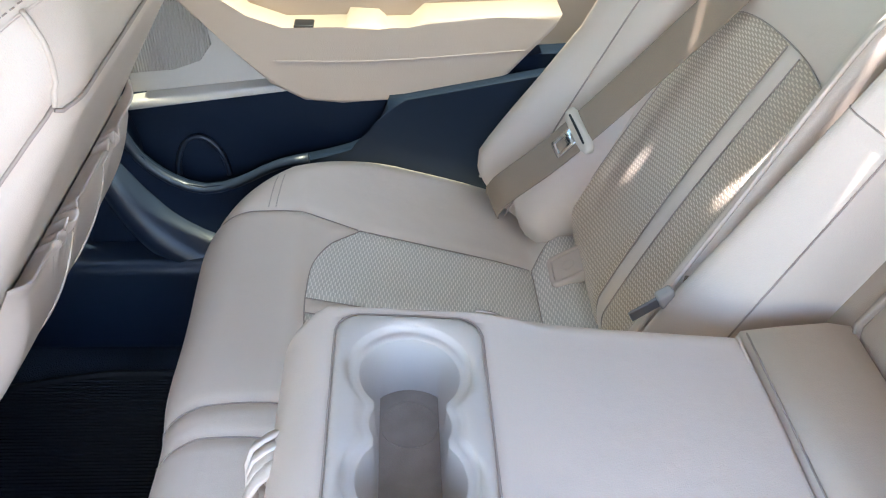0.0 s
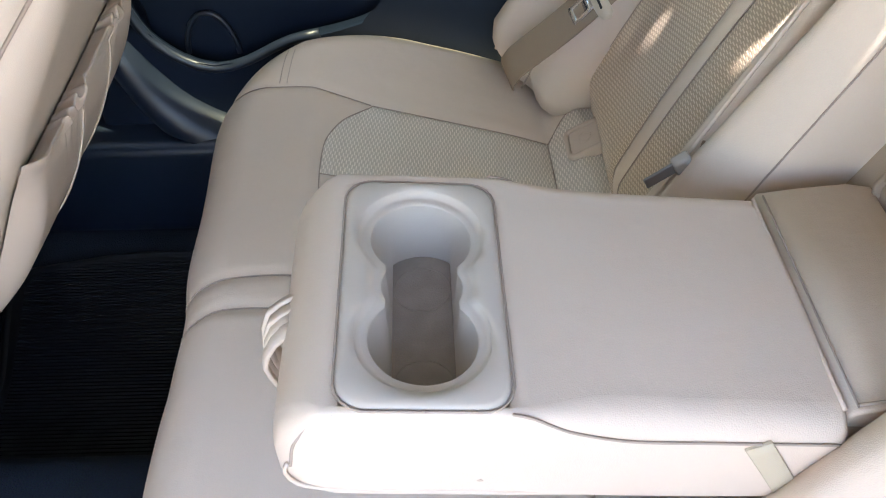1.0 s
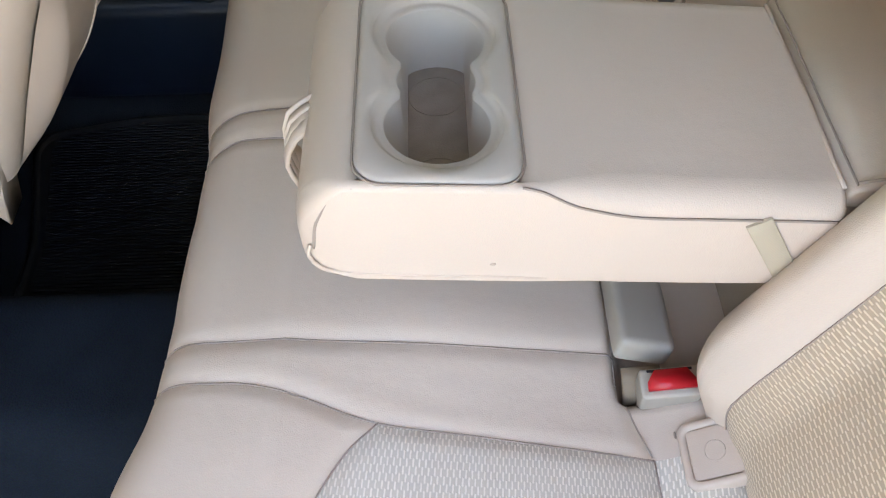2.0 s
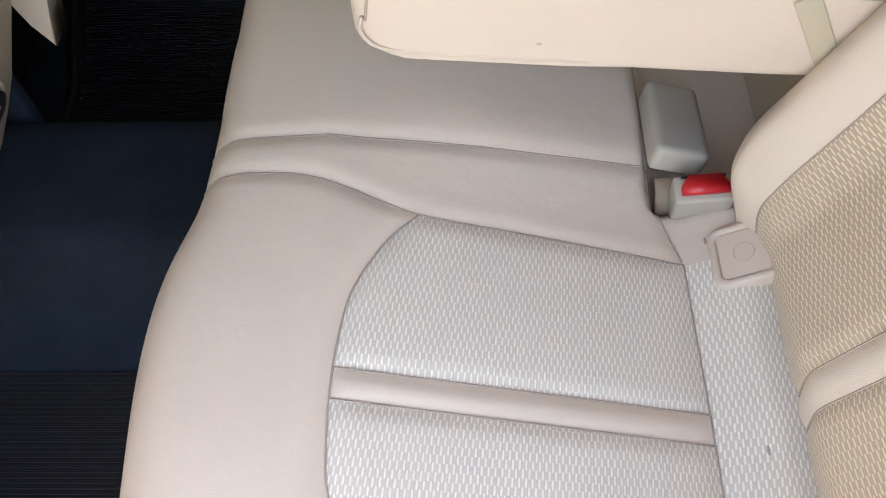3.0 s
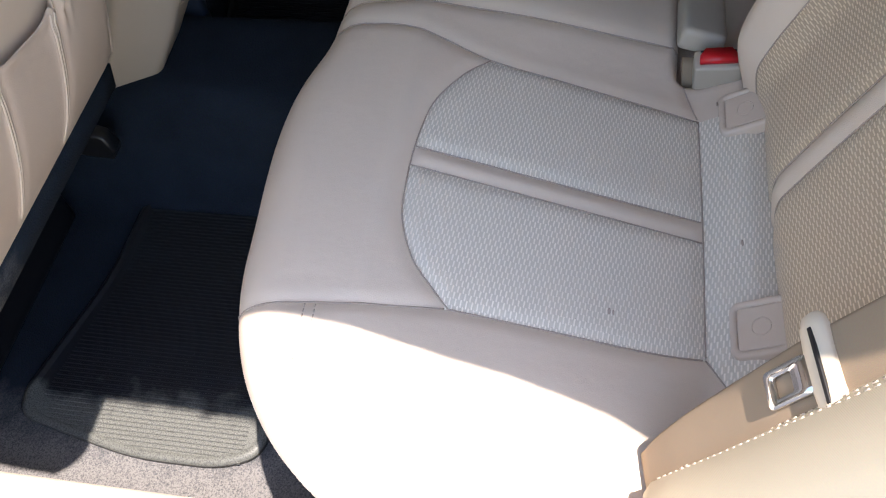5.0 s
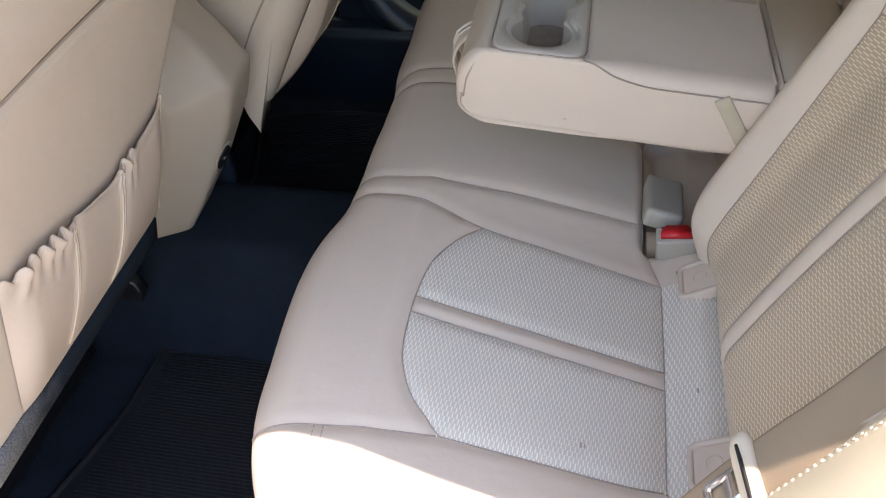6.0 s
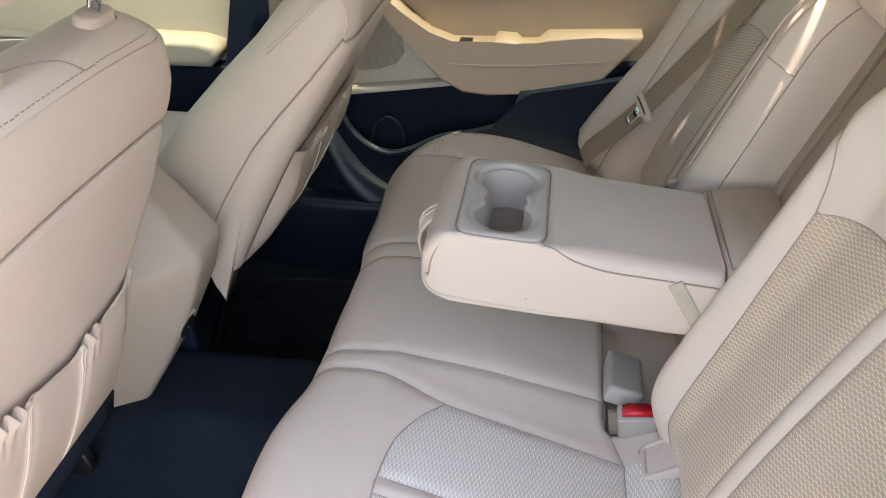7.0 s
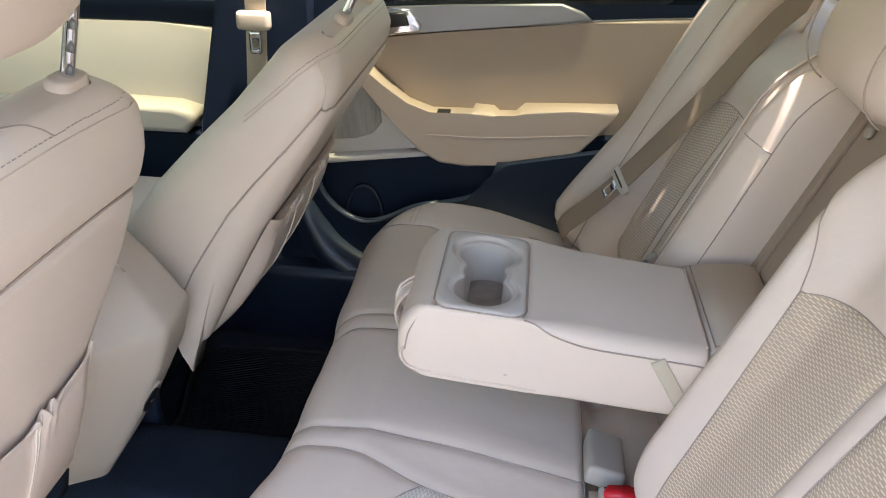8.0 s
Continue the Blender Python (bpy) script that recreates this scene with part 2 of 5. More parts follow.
def tube(points, r, seg=6, flat=1.0):
    """A round bar along points; flat squeezes it."""
    pts = [Vector(p) for p in points]
    rings = []
    side = None
    for i, p in enumerate(pts):
        d = (pts[min(i + 1, len(pts) - 1)] - pts[max(i - 1, 0)]).normalized()
        if side is None:
            side = d.orthogonal().normalized()
        side = (side - d * side.dot(d)).normalized()
        up = d.cross(side)
        rings.append([p + (side * math.cos(2 * math.pi * k / seg) + up * math.sin(2 * math.pi * k / seg) * flat) * r for k in range(seg)])
    return loft(rings)


def smooth_path(pts, step=0.006):
    """A Catmull-Rom curve through points, of any dimension, in even steps."""
    p = np.asarray(pts, float)
    p = np.vstack([2 * p[0] - p[1], p, 2 * p[-1] - p[-2]])
    out = []
    for i in range(1, len(p) - 2):
        n = max(2, int(np.linalg.norm(p[i + 1] - p[i]) / step))
        for k in range(n):
            t = k / n
            out.append(0.5 * (2 * p[i] + (p[i + 1] - p[i - 1]) * t + (2 * p[i - 1] - 5 * p[i] + 4 * p[i + 1] - p[i + 2]) * t * t
                              + (3 * p[i] - p[i - 1] - 3 * p[i + 1] + p[i + 2]) * t ** 3))
    out.append(p[-2])
    return np.array(out)


def rrect(hw, hh, r, n=5):
    """A rounded rectangle round the origin as (p, q) pairs, anticlockwise."""
    out = []
    for cx, cy, a0 in ((hw - r, hh - r, 0), (-hw + r, hh - r, 90), (-hw + r, -hh + r, 180), (hw - r, -hh + r, 270)):
        for k in range(n + 1):
            a = radians(a0 + 90 * k / n)
            out.append((cx + r * math.cos(a), cy + r * math.sin(a)))
    return out


def block(x0, x1, y0, y1, z0, z1, bevel=0.01, seg=3):
    bm = bmesh.new()
    bmesh.ops.create_cube(bm, size=1, matrix=Matrix.LocRotScale(((x0 + x1) / 2, (y0 + y1) / 2, (z0 + z1) / 2), None, (x1 - x0, y1 - y0, z1 - z0)))
    if bevel:
        bmesh.ops.bevel(bm, geom=bm.edges[:], offset=bevel, segments=seg, profile=0.6, affect="EDGES")
    return bm


def prism(outline, y0, y1, bevel=0.0, seg=3, m=None):
    """A plate cut to an (x, z) outline, from y0 to y1, its y0 rim rounded."""
    bm = bmesh.new()
    low = [bm.verts.new((x, y0, z)) for x, z in outline]
    high = [bm.verts.new((x, y1, z)) for x, z in outline]
    f = bm.faces.new(low)
    bm.faces.new(high[::-1])
    for i in range(len(low)):
        j = (i + 1) % len(low)
        bm.faces.new((low[j], low[i], high[i], high[j]))
    if bevel:
        bmesh.ops.bevel(bm, geom=list(f.edges), offset=bevel, segments=seg, profile=0.5, affect="EDGES")
    if m:
        bm.transform(m)
    return bm


def smoothstep(x, a, b):
    t = np.clip((x - a) / (b - a), 0, 1)
    return t * t * (3 - 2 * t)


def inside(poly, pts):
    """Which of pts (n, 2) lie in the polygon."""
    poly = np.asarray(poly)
    res = np.zeros(len(pts), bool)
    x, y = pts[:, 0], pts[:, 1]
    j = len(poly) - 1
    for i in range(len(poly)):
        xi, yi, xj, yj = *poly[i], *poly[j]
        if yi != yj:
            res ^= ((yi > y) != (yj > y)) & (x < (xj - xi) * (y - yi) / (yj - yi) + xi)
        j = i
    return res


class Upholstery:
    """A stitched cover: a grid over (a, b), pulled onto its seams, rolled over its rim and laid on a base surface.
    rim(p) gives the distance past the rim's inner line, the foot on that line; base(a, b) the place and the outward way."""

    def __init__(self, a0, a1, b0, b1, cell, seams, rim, base, radius, depth, groove=0.004, width=0.007, tuck=0.12):
        self.tuck = tuck
        self.rim, self.base, self.radius, self.groove, self.width = rim, base, radius, groove, width
        na, nb = int(round((a1 - a0) / cell)) + 1, int(round((b1 - b0) / cell)) + 1
        ga, gb = np.meshgrid(np.linspace(a0, a1, na), np.linspace(b0, b1, nb), indexing="ij")
        p = np.stack([ga.ravel(), gb.ravel()], 1)
        self.lines = [smooth_path(s, 0.003) for s in seams]
        stitched = np.vstack(self.lines)
        near = np.full(len(p), 1e9)
        foot = np.zeros_like(p)
        for k in range(0, len(p), 4000):
            q = p[k:k + 4000]
            d2 = ((q[:, None, :] - stitched[None]) ** 2).sum(2)
            i = d2.argmin(1)
            near[k:k + 4000], foot[k:k + 4000] = np.sqrt(d2[np.arange(len(q)), i]), stitched[i]
        snap = near < 0.56 * cell
        p[snap], near[snap] = foot[snap], 0
        self.p = p
        self.verts = self.lay(p, near)
        q = np.arange(na * nb).reshape(na, nb)
        f = np.stack([q[:-1, :-1], q[1:, :-1], q[1:, 1:], q[:-1, 1:]], -1).reshape(-1, 4)
        on = snap[f]
        a = on[:, 0] & on[:, 2] & ~on[:, 1] & ~on[:, 3]
        b = on[:, 1] & on[:, 3] & ~on[:, 0] & ~on[:, 2]
        f = np.concatenate([f[~a & ~b], f[a][:, [0, 1, 2, 2]], f[a][:, [2, 3, 0, 0]], f[b][:, [1, 2, 3, 3]], f[b][:, [3, 0, 1, 1]]])
        d = rim(p)[0]
        f = f[(d[f].min(1) < depth)]
        tri = (f[:, 2] == f[:, 3])[:, None]
        self.faces, self.mid = f, np.where(tri, p[f[:, :3]].mean(1), p[f].mean(1))

    def lay(self, p, near):
        d, foot, way = self.rim(p)
        r = self.radius
        arc = np.clip(d, 0, r * math.pi / 2) / r
        over = np.maximum(d - r * math.pi / 2, 0)
        flat = foot + way * (r * np.sin(arc) - self.tuck * over)[:, None]
        place, out = self.base(flat, foot)
        sink = r * (1 - np.cos(arc)) + over + self.groove * np.exp(-(near / self.width) ** 2) * np.where(d > r * 1.2, 0.4, 1)
        return place - out * sink[:, None]

    def panel(self, name, mask, mat, parent, label="", reverse=False):
        f = self.faces[mask]
        used, inv = np.unique(f, return_inverse=True)
        f = [r[:3] if r[2] == r[3] else r for r in inv.reshape(-1, 4).tolist()]
        return under(mesh_ob(name, self.verts[used], [r[::-1] for r in f] if reverse else f, mat, self.p[used]), parent, label)

    def stitch(self, parent, skip=(), r=0.0008, mat=None, lift=0.0009):
        for i, line in enumerate(self.lines):
            if i in skip:
                continue
            on = self.lay(line[::2], np.zeros(len(line[::2])))
            place, out = self.base(line[::2], line[::2])
            part("seam", tube([Vector(a) + Vector(o) * lift for a, o in zip(on, out)], r, 5), mat or THREAD, parent)

# ---- the ground and the car's shell ----
# Ground is out of view; its dark tone limits light bounced into the car.
ground = tagged(part("ground", block(-300, 300, -300, 300, -0.50, -0.38, 0), CONCRETE, smooth=False), "unseen asphalt ground outside the car, toned dark to cut reflected light", "ground", kind="structure")


def floor_height(x, y):
    """The carpeted floor pan: two footwells and the tunnel between them."""
    v = np.abs(y - C)
    z = 0.015 + 0.185 * (1 - smoothstep(v, 0.075, 0.19))
    return z + 0.12 * smoothstep(v, 0.66, 0.74)


def grid_sheet(x0, x1, y0, y1, step, height):
    nx, ny = int((x1 - x0) / step) + 1, int((y1 - y0) / step) + 1
    gx, gy = np.meshgrid(np.linspace(x0, x1, nx), np.linspace(y0, y1, ny), indexing="ij")
    v = np.stack([gx.ravel(), gy.ravel(), height(gx, gy).ravel()], 1)
    q = np.arange(nx * ny).reshape(nx, ny)
    return v, np.stack([q[:-1, :-1], q[1:, :-1], q[1:, 1:], q[:-1, 1:]], -1).reshape(-1, 4)


fv, ff = grid_sheet(-2.3, 0.2, -0.06, 1.466, 0.02, floor_height)
floor = tagged(mesh_ob("floor", fv, ff, CARPET), "dark navy carpet over the car floor and tunnel", "carpet", kind="structure")
tagged(part("floor_pan", block(-2.35, 1.6, -0.12, 1.526, -0.2, -0.02, 0.02), PAINT), "painted underbody floor pan of the car", "floor pan", kind="structure")
tagged(part("seat_riser", block(-0.44, 0.30, -0.02, 1.40, 0.0, 0.255, 0.02), CARPET), "carpeted step below the rear seat", "carpet", kind="structure")
tagged(part("bulkhead", prism([(0.10, 0.2), (0.30, 0.80), (0.36, 0.80), (0.2, 0.2)], -0.05, 1.456), CARPET, smooth=False), "dark panel behind the rear backrests", "panel", kind="structure")
# Unseen shelf, coloured dark so less light bounces up behind the seats.
tagged(part("parcel_shelf", block(0.30, 0.95, -0.02, 1.426, 0.80, 0.84, 0.01), CARPET), "unseen parcel shelf under the rear window, made dark to cut reflected light", "shelf", kind="structure")
tagged(part("boot", block(0.95, 1.6, -0.15, 1.556, -0.1, 0.86, 0.05), PAINT), "grey painted boot of the car", "car body", kind="structure")
tagged(part("firewall", block(-2.6, -2.0, -0.15, 1.556, -0.1, 0.72, 0.08), NAVY), "dark dashboard bulkhead ahead of the front seats", "dashboard", kind="structure")


def roof_height(x, y):
    return 1.20 - 0.16 * (y - C) ** 2 - 0.06 * np.maximum(0, -x - 1.0) ** 2 - 0.12 * np.maximum(0, x + 0.1) ** 2


def shell(name, v, f, mat, t, label, category):
    """A sheet given thickness upwards."""
    n = len(v)
    v2 = np.vstack([v, v + np.array([0, 0, t])])
    f2 = np.vstack([f[:, ::-1], f + n])
    edges = {}
    for q in f:
        for i in range(4):
            e = (q[i], q[(i + 1) % 4])
            edges[tuple(sorted(e))] = None if tuple(sorted(e)) in edges else e
    rim = [(e[0], e[1], e[1] + n, e[0] + n) for e in edges.values() if e]
    return tagged(mesh_ob(name, v2, np.vstack([f2, np.array(rim)]), mat), label, category, kind="structure")


rv, rf = grid_sheet(-1.55, 0.24, C - 0.60, C + 0.625, 0.05, roof_height)
# The unseen roof's near edge is cut to place the sunlit patch inside.
sun_edge_y = np.interp(rv[:, 0], [-1.5, -0.80, -0.72, -0.65, -0.55, -0.32, -0.2, -0.12, -0.06, 0.03, 0.065, 0.21, 0.25], [0.12, 0.12, 0.06, 0.092, 0.136, 0.129, 0.113, 0.103, 0.098, 0.081, 0.066, 0.01, 0.0])
rv[:, 1] = np.where(rv[:, 1] < C - 0.01, C + (rv[:, 1] - C) * (C - sun_edge_y) / 0.60, rv[:, 1])
# Rear edge slants so that sun reaches mostly the far backrest.
rv[:, 0] += np.where(rv[:, 0] > 0.0, (rv[:, 0] / 0.24) * (-0.024 - 0.075 * (rv[:, 1] - C)), 0)
shell("roof", rv + np.array([0, 0, 0.046]), rf, PAINT, 0.01, "unseen grey car roof, its edges cut to shape the sunlight", "car roof")
shell("ceiling", rv, rf, HEADLINER, 0.04, "unseen beige headliner, its edges cut to shape the sunlight", "ceiling")


def bar(name, a, b, w, d, mat, label, category):
    """A pillar between two points, w along the car and d across it."""
    a, b = Vector(a), Vector(b)
    rings = []
    for p in (a, b):
        rings.append([p + Vector((u, q, 0)) for u, q in rrect(w / 2, d / 2, min(w, d) * 0.3, 3)])
    return tagged(part(name, loft(rings), mat), label, category, kind="structure")


bar("pillar_rear_far", (0.42, C + 0.77, 0.78), (0.28, C + 0.58, 1.15), 0.24, 0.06, HEADLINER, "beige rear roof pillar trim", "pillar")
# Both near pillars are unseen, placed so their shadows bound the sun patch.
bar("pillar_rear_near", (0.46, C - 0.77, 0.78), (0.32, C - 0.62, 1.16), 0.24, 0.06, HEADLINER, "beige rear roof pillar trim", "pillar")
bar("pillar_middle_near", (-1.00, C - 0.80, 0.0), (-0.775, C - 0.60, 1.14), 0.15, 0.06, NAVY, "unseen dark middle pillar, set to edge the sunlit floor", "pillar")
bar("pillar_front_far", (-2.1, C + 0.76, 0.72), (-1.5, C + 0.56, 1.12), 0.10, 0.06, NAVY, "dark front roof pillar", "pillar")
bar("pillar_front_near", (-2.1, C - 0.76, 0.72), (-1.5, C - 0.56, 1.12), 0.10, 0.06, NAVY, "dark front roof pillar", "pillar")
tagged(part("door_near_front", block(-2.0, -0.90, -0.16, -0.06, -0.1, 0.72, 0.03), PLASTIC), "closed front door of the near side", "car door", kind="structure")
tagged(part("quarter_panel", block(0.16, 1.0, -0.20, -0.06, -0.1, 0.80, 0.03), PAINT), "grey rear wing beside the rear seat", "car body", kind="structure")
tagged(part("sill", block(-2.2, 0.3, -0.19, 0.075, -0.2, 0.100, 0.02), PLASTIC), "scuffed beige door sill trim", "door sill", kind="structure")


def pane(name, quad, glass=GLASS):
    bm = bmesh.new()
    a = [Vector(q) for q in quad]
    n = (a[1] - a[0]).cross(a[2] - a[0]).normalized() * 0.004
    lo, hi = [bm.verts.new(q) for q in a], [bm.verts.new(q + n) for q in a]
    bm.faces.new(lo)
    bm.faces.new(hi[::-1])
    for i in range(4):
        bm.faces.new((lo[i], lo[(i + 1) % 4], hi[(i + 1) % 4], hi[i]))
    return tagged(part(name, bm, glass, smooth=False), "lightly green-tinted car window glass", "window", kind="structure")


FAR_PANES = [pane("window_1", [(-0.66, C + 0.865, 0.76), (0.20, C + 0.865, 0.80), (0.14, C + 0.665, 1.13), (-0.70, C + 0.665, 1.13)]),
             pane("window_2", [(-1.9, C + 0.865, 0.74), (-0.90, C + 0.865, 0.76), (-0.86, C + 0.665, 1.13), (-1.5, C + 0.665, 1.10)])]
pane("window_4", [(-1.9, C - 0.80, 0.73), (-0.95, C - 0.80, 0.73), (-0.70, C - 0.60, 1.12), (-1.5, C - 0.60, 1.08)])
pane("window_5", [(-2.1, C - 0.75, 0.72), (-2.1, C + 0.75, 0.72), (-1.56, C + 0.60, 1.10), (-1.56, C - 0.55, 1.10)])
pane("window_3", [(0.266, C - 0.62, 1.16), (0.170, C + 0.66, 1.16), (1.0, C + 0.65, 0.87), (1.0, C - 0.65, 0.87)], REAR_GLASS)

# ---- rear bench cushion ----
CUSH_X, CUSH_V, CUSH_R, CUSH_RC = 0.537, 0.715, 0.065, 0.20


def rect_rim(pa, pb, la, lb, rc, both=True):
    """Distance past a rounded rectangle's inner line: pa outwards one way, pb to both sides."""
    qa, qb = pa - la, np.abs(pb) - lb
    ma, mb = np.maximum(qa, 0), np.maximum(qb, 0)
    ln = np.hypot(ma, mb)
    d = ln + np.minimum(np.maximum(qa, qb), 0) - rc
    safe = np.where(ln > 1e-9, ln, 1)
    wa, wb = ma / safe, mb / safe * np.sign(pb)
    over = np.maximum(d, 0)
    return d, wa, wb, over


def cushion_rim(p):
    d, wa, wb, over = rect_rim(-p[:, 0], p[:, 1], CUSH_X - CUSH_R - CUSH_RC, CUSH_V - CUSH_R - CUSH_RC, CUSH_RC)
    way = np.stack([-wa, wb], 1) * (d > 0)[:, None]
    return d, p - way * over[:, None], way


def cushion_top(x, v):
    v = np.abs(v)
    z = np.where(x < -0.40, 0.403 - 0.8 * (x + 0.40) ** 2, 0.403 - 0.275 * (x + 0.40))
    z = np.where(x > -0.08, 0.315 + np.minimum(0.5 * (x + 0.08), 0.022), z)
    z = z + 0.020 * (1 - smoothstep(v, 0.06, 0.17)) * smoothstep(x, -0.45, -0.25)
    z = z + 0.006 * smoothstep(v, 0.49, 0.57) * smoothstep(-x, 0.05, 0.2)
    return z - 0.040 * smoothstep(x, -0.108, -0.098) * (1 - smoothstep(v, 0.128, 0.142))


def cushion_base(flat, foot):
    x, v = flat[:, 0], flat[:, 1]
    dx = (0.016 * np.exp(-((np.abs(v) - 0.145) / 0.06) ** 2) + 0.016 * (1 - smoothstep(np.abs(v), 0.05, 0.15))) * smoothstep(-x, 0.40, 0.50)
    dx = dx - np.where(v < 0, 0.013, -0.008) * np.exp(-((np.abs(v) - 0.30) / 0.13) ** 2) * smoothstep(-x, 0.40, 0.50)
    out = np.zeros((len(flat), 3))
    out[:, 2] = 1
    return np.stack([x + dx, C + v, cushion_top(foot[:, 0], foot[:, 1])], 1), out


ARC = [(-0.32, 0.175), (-0.345, 0.204), (-0.368, 0.247), (-0.377, 0.282), (-0.382, 0.335), (-0.381, 0.394), (-0.375, 0.425), (-0.36, 0.458), (-0.34, 0.481), (-0.322, 0.50)]
SEAM_A = [(-0.76, 0.092), (-0.54, 0.098), (-0.48, 0.103), (-0.39, 0.105), (-0.285, 0.102), (-0.105, 0.095)]
SEAM_B = [(-0.76, 0.128), (-0.54, 0.137), (-0.48, 0.142), (-0.43, 0.146), (-0.38, 0.158), (-0.32, 0.175), (-0.236, 0.180), (-0.134, 0.186), (-0.08, 0.190)]
SEAM_C = [(-0.76, 0.53), (-0.60, 0.525), (-0.495, 0.520), (-0.452, 0.518), (-0.406, 0.515), (-0.364, 0.508), (-0.322, 0.50)]
SEAM_E = [(-0.322, 0.50), (-0.23, 0.499), (-0.136, 0.498), (-0.08, 0.493)]
REAR = [(-0.08, 0.190), (-0.079, 0.34), (-0.08, 0.493)]
SEAM_F = [(-0.08, 0.493), (-0.051, 0.541), (0.0, 0.59), (0.05, 0.62)]
SEAM_D = [(-0.105, 0.0), (-0.105, 0.095), (-0.098, 0.14), (-0.08, 0.190)]
STRIP_1, STRIP_2 = [(-0.381, 0.322), (-0.08, 0.332)], [(-0.382, 0.347), (-0.08, 0.358)]
FAR_A = [(-0.76, 0.128), (-0.54, 0.134), (-0.48, 0.140), (-0.39, 0.134), (-0.285, 0.118), (-0.105, 0.095)]
FAR_B = [(-0.76, 0.172), (-0.54, 0.178), (-0.48, 0.182), (-0.43, 0.182), (-0.38, 0.180), (-0.32, 0.175)] + SEAM_B[6:]
half = [ARC, SEAM_C, SEAM_E, REAR, SEAM_F, SEAM_D, STRIP_1, STRIP_2]
both = half + [FAR_A, FAR_B] + [[(a, -b) for a, b in s] for s in half + [SEAM_A, SEAM_B]]
cover = Upholstery(-0.76, 0.05, -0.87, 0.87, 0.0058, both, cushion_rim, cushion_base, CUSH_R, 0.27, tuck=0.42)
bench = thing("bench_cushion", (-0.25, C, 0.0), "beige leather rear bench cushion with pale knitted seat inserts", "car seat")
mv, mx = np.abs(cover.mid[:, 1]), cover.mid[:, 0]
full = np.stack([mx, mv], 1)
ins = inside(list(smooth_path(ARC, 0.004)) + list(smooth_path(SEAM_E, 0.01)) + list(smooth_path(REAR, 0.01))[::-1] + list(smooth_path(SEAM_B[5:], 0.01))[::-1], full)
lane = lambda s: np.interp(mx, [q[0] for q in s], [q[1] for q in s])
lane_a, lane_b = (np.where(cover.mid[:, 1] > 0, lane(f), lane(n)) for f, n in ((FAR_A, SEAM_A), (FAR_B, SEAM_B)))
strip = ins & (mv > lane(STRIP_1)) & (mv < lane(STRIP_2))
rear = (mx > -0.0797) & (mv > 0.19) & (mv < np.interp(mx, [-0.08, -0.051, 0.0, 0.05], [0.493, 0.541, 0.59, 0.62]))
middle = (mv < lane_a) & (mx < -0.105)
pocket = (mx >= -0.105) & (mv < np.interp(mx, [-0.105, -0.098, -0.08], [0.095, 0.14, 0.19]))
band = (mv >= lane_a) & (mv < lane_b) & (mx < -0.08) & ~pocket & ~ins
rest = ~(ins | rear | middle | pocket | band)
side_cut = np.where(mx < -0.322, lane(SEAM_C), np.interp(mx, [-0.322, -0.08, -0.051, 0.0, 0.05], [0.5, 0.493, 0.541, 0.59, 0.62]))
for sgn in (-1, 1):
    s = np.sign(cover.mid[:, 1]) == sgn
    cover.panel("insert", ins & ~strip & s & (mv < 0.335), CLOTH, bench, "pale knitted cloth seat insert")
    cover.panel("insert", ins & ~strip & s & (mv >= 0.335), CLOTH, bench, "pale knitted cloth seat insert")
    cover.panel("insert_strip", strip & s, LEATHER, bench)
    cover.panel("rear_insert", rear & s, CLOTH, bench, "pale knitted cloth along the backrest")
    cover.panel("welt_panel", band & s, LEATHER, bench)
    cover.panel("front_panel", rest & s & (mv < side_cut), LEATHER, bench)
    cover.panel("side_panel", rest & s & (mv >= side_cut), LEATHER, bench)
cover.panel("middle_panel", middle, LEATHER, bench)
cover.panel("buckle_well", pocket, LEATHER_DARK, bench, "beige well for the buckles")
cover.stitch(bench)
# a double-stitched join in each side panel
for sgn in (-1, 1):
    join = bmesh.new()
    for a in (-0.447, -0.437):
        line = np.array([(a + 0.06 * (b - 0.52), sgn * b) for b in np.arange(0.523, 0.60, 0.0055)])
        for p in cover.lay(line, np.full(len(line), 1.0)):
            bmesh.ops.create_cube(join, size=1, matrix=Matrix.Translation(Vector(p) + Vector((0, 0, 0.0003))) @ Matrix.Diagonal((0.0010, 0.0032, 0.0010, 1)))
    tagged(part("stitching", join, THREAD, bench), kind="stuff")

# ---- rear backrests ----
TILT = math.atan(0.385)
UP, FORE = np.array([math.sin(TILT), 0, math.cos(TILT)]), np.array([-math.cos(TILT), 0, math.sin(TILT)])
FOOT = np.array([-0.054, C, 0.30])


def on_back(h, y, out=0.0):
    """A point on the backrest's plane: h up it, y across the car, out of it."""
    p = FOOT + UP * h + FORE * out
    return Vector((p[0], y, p[2]))


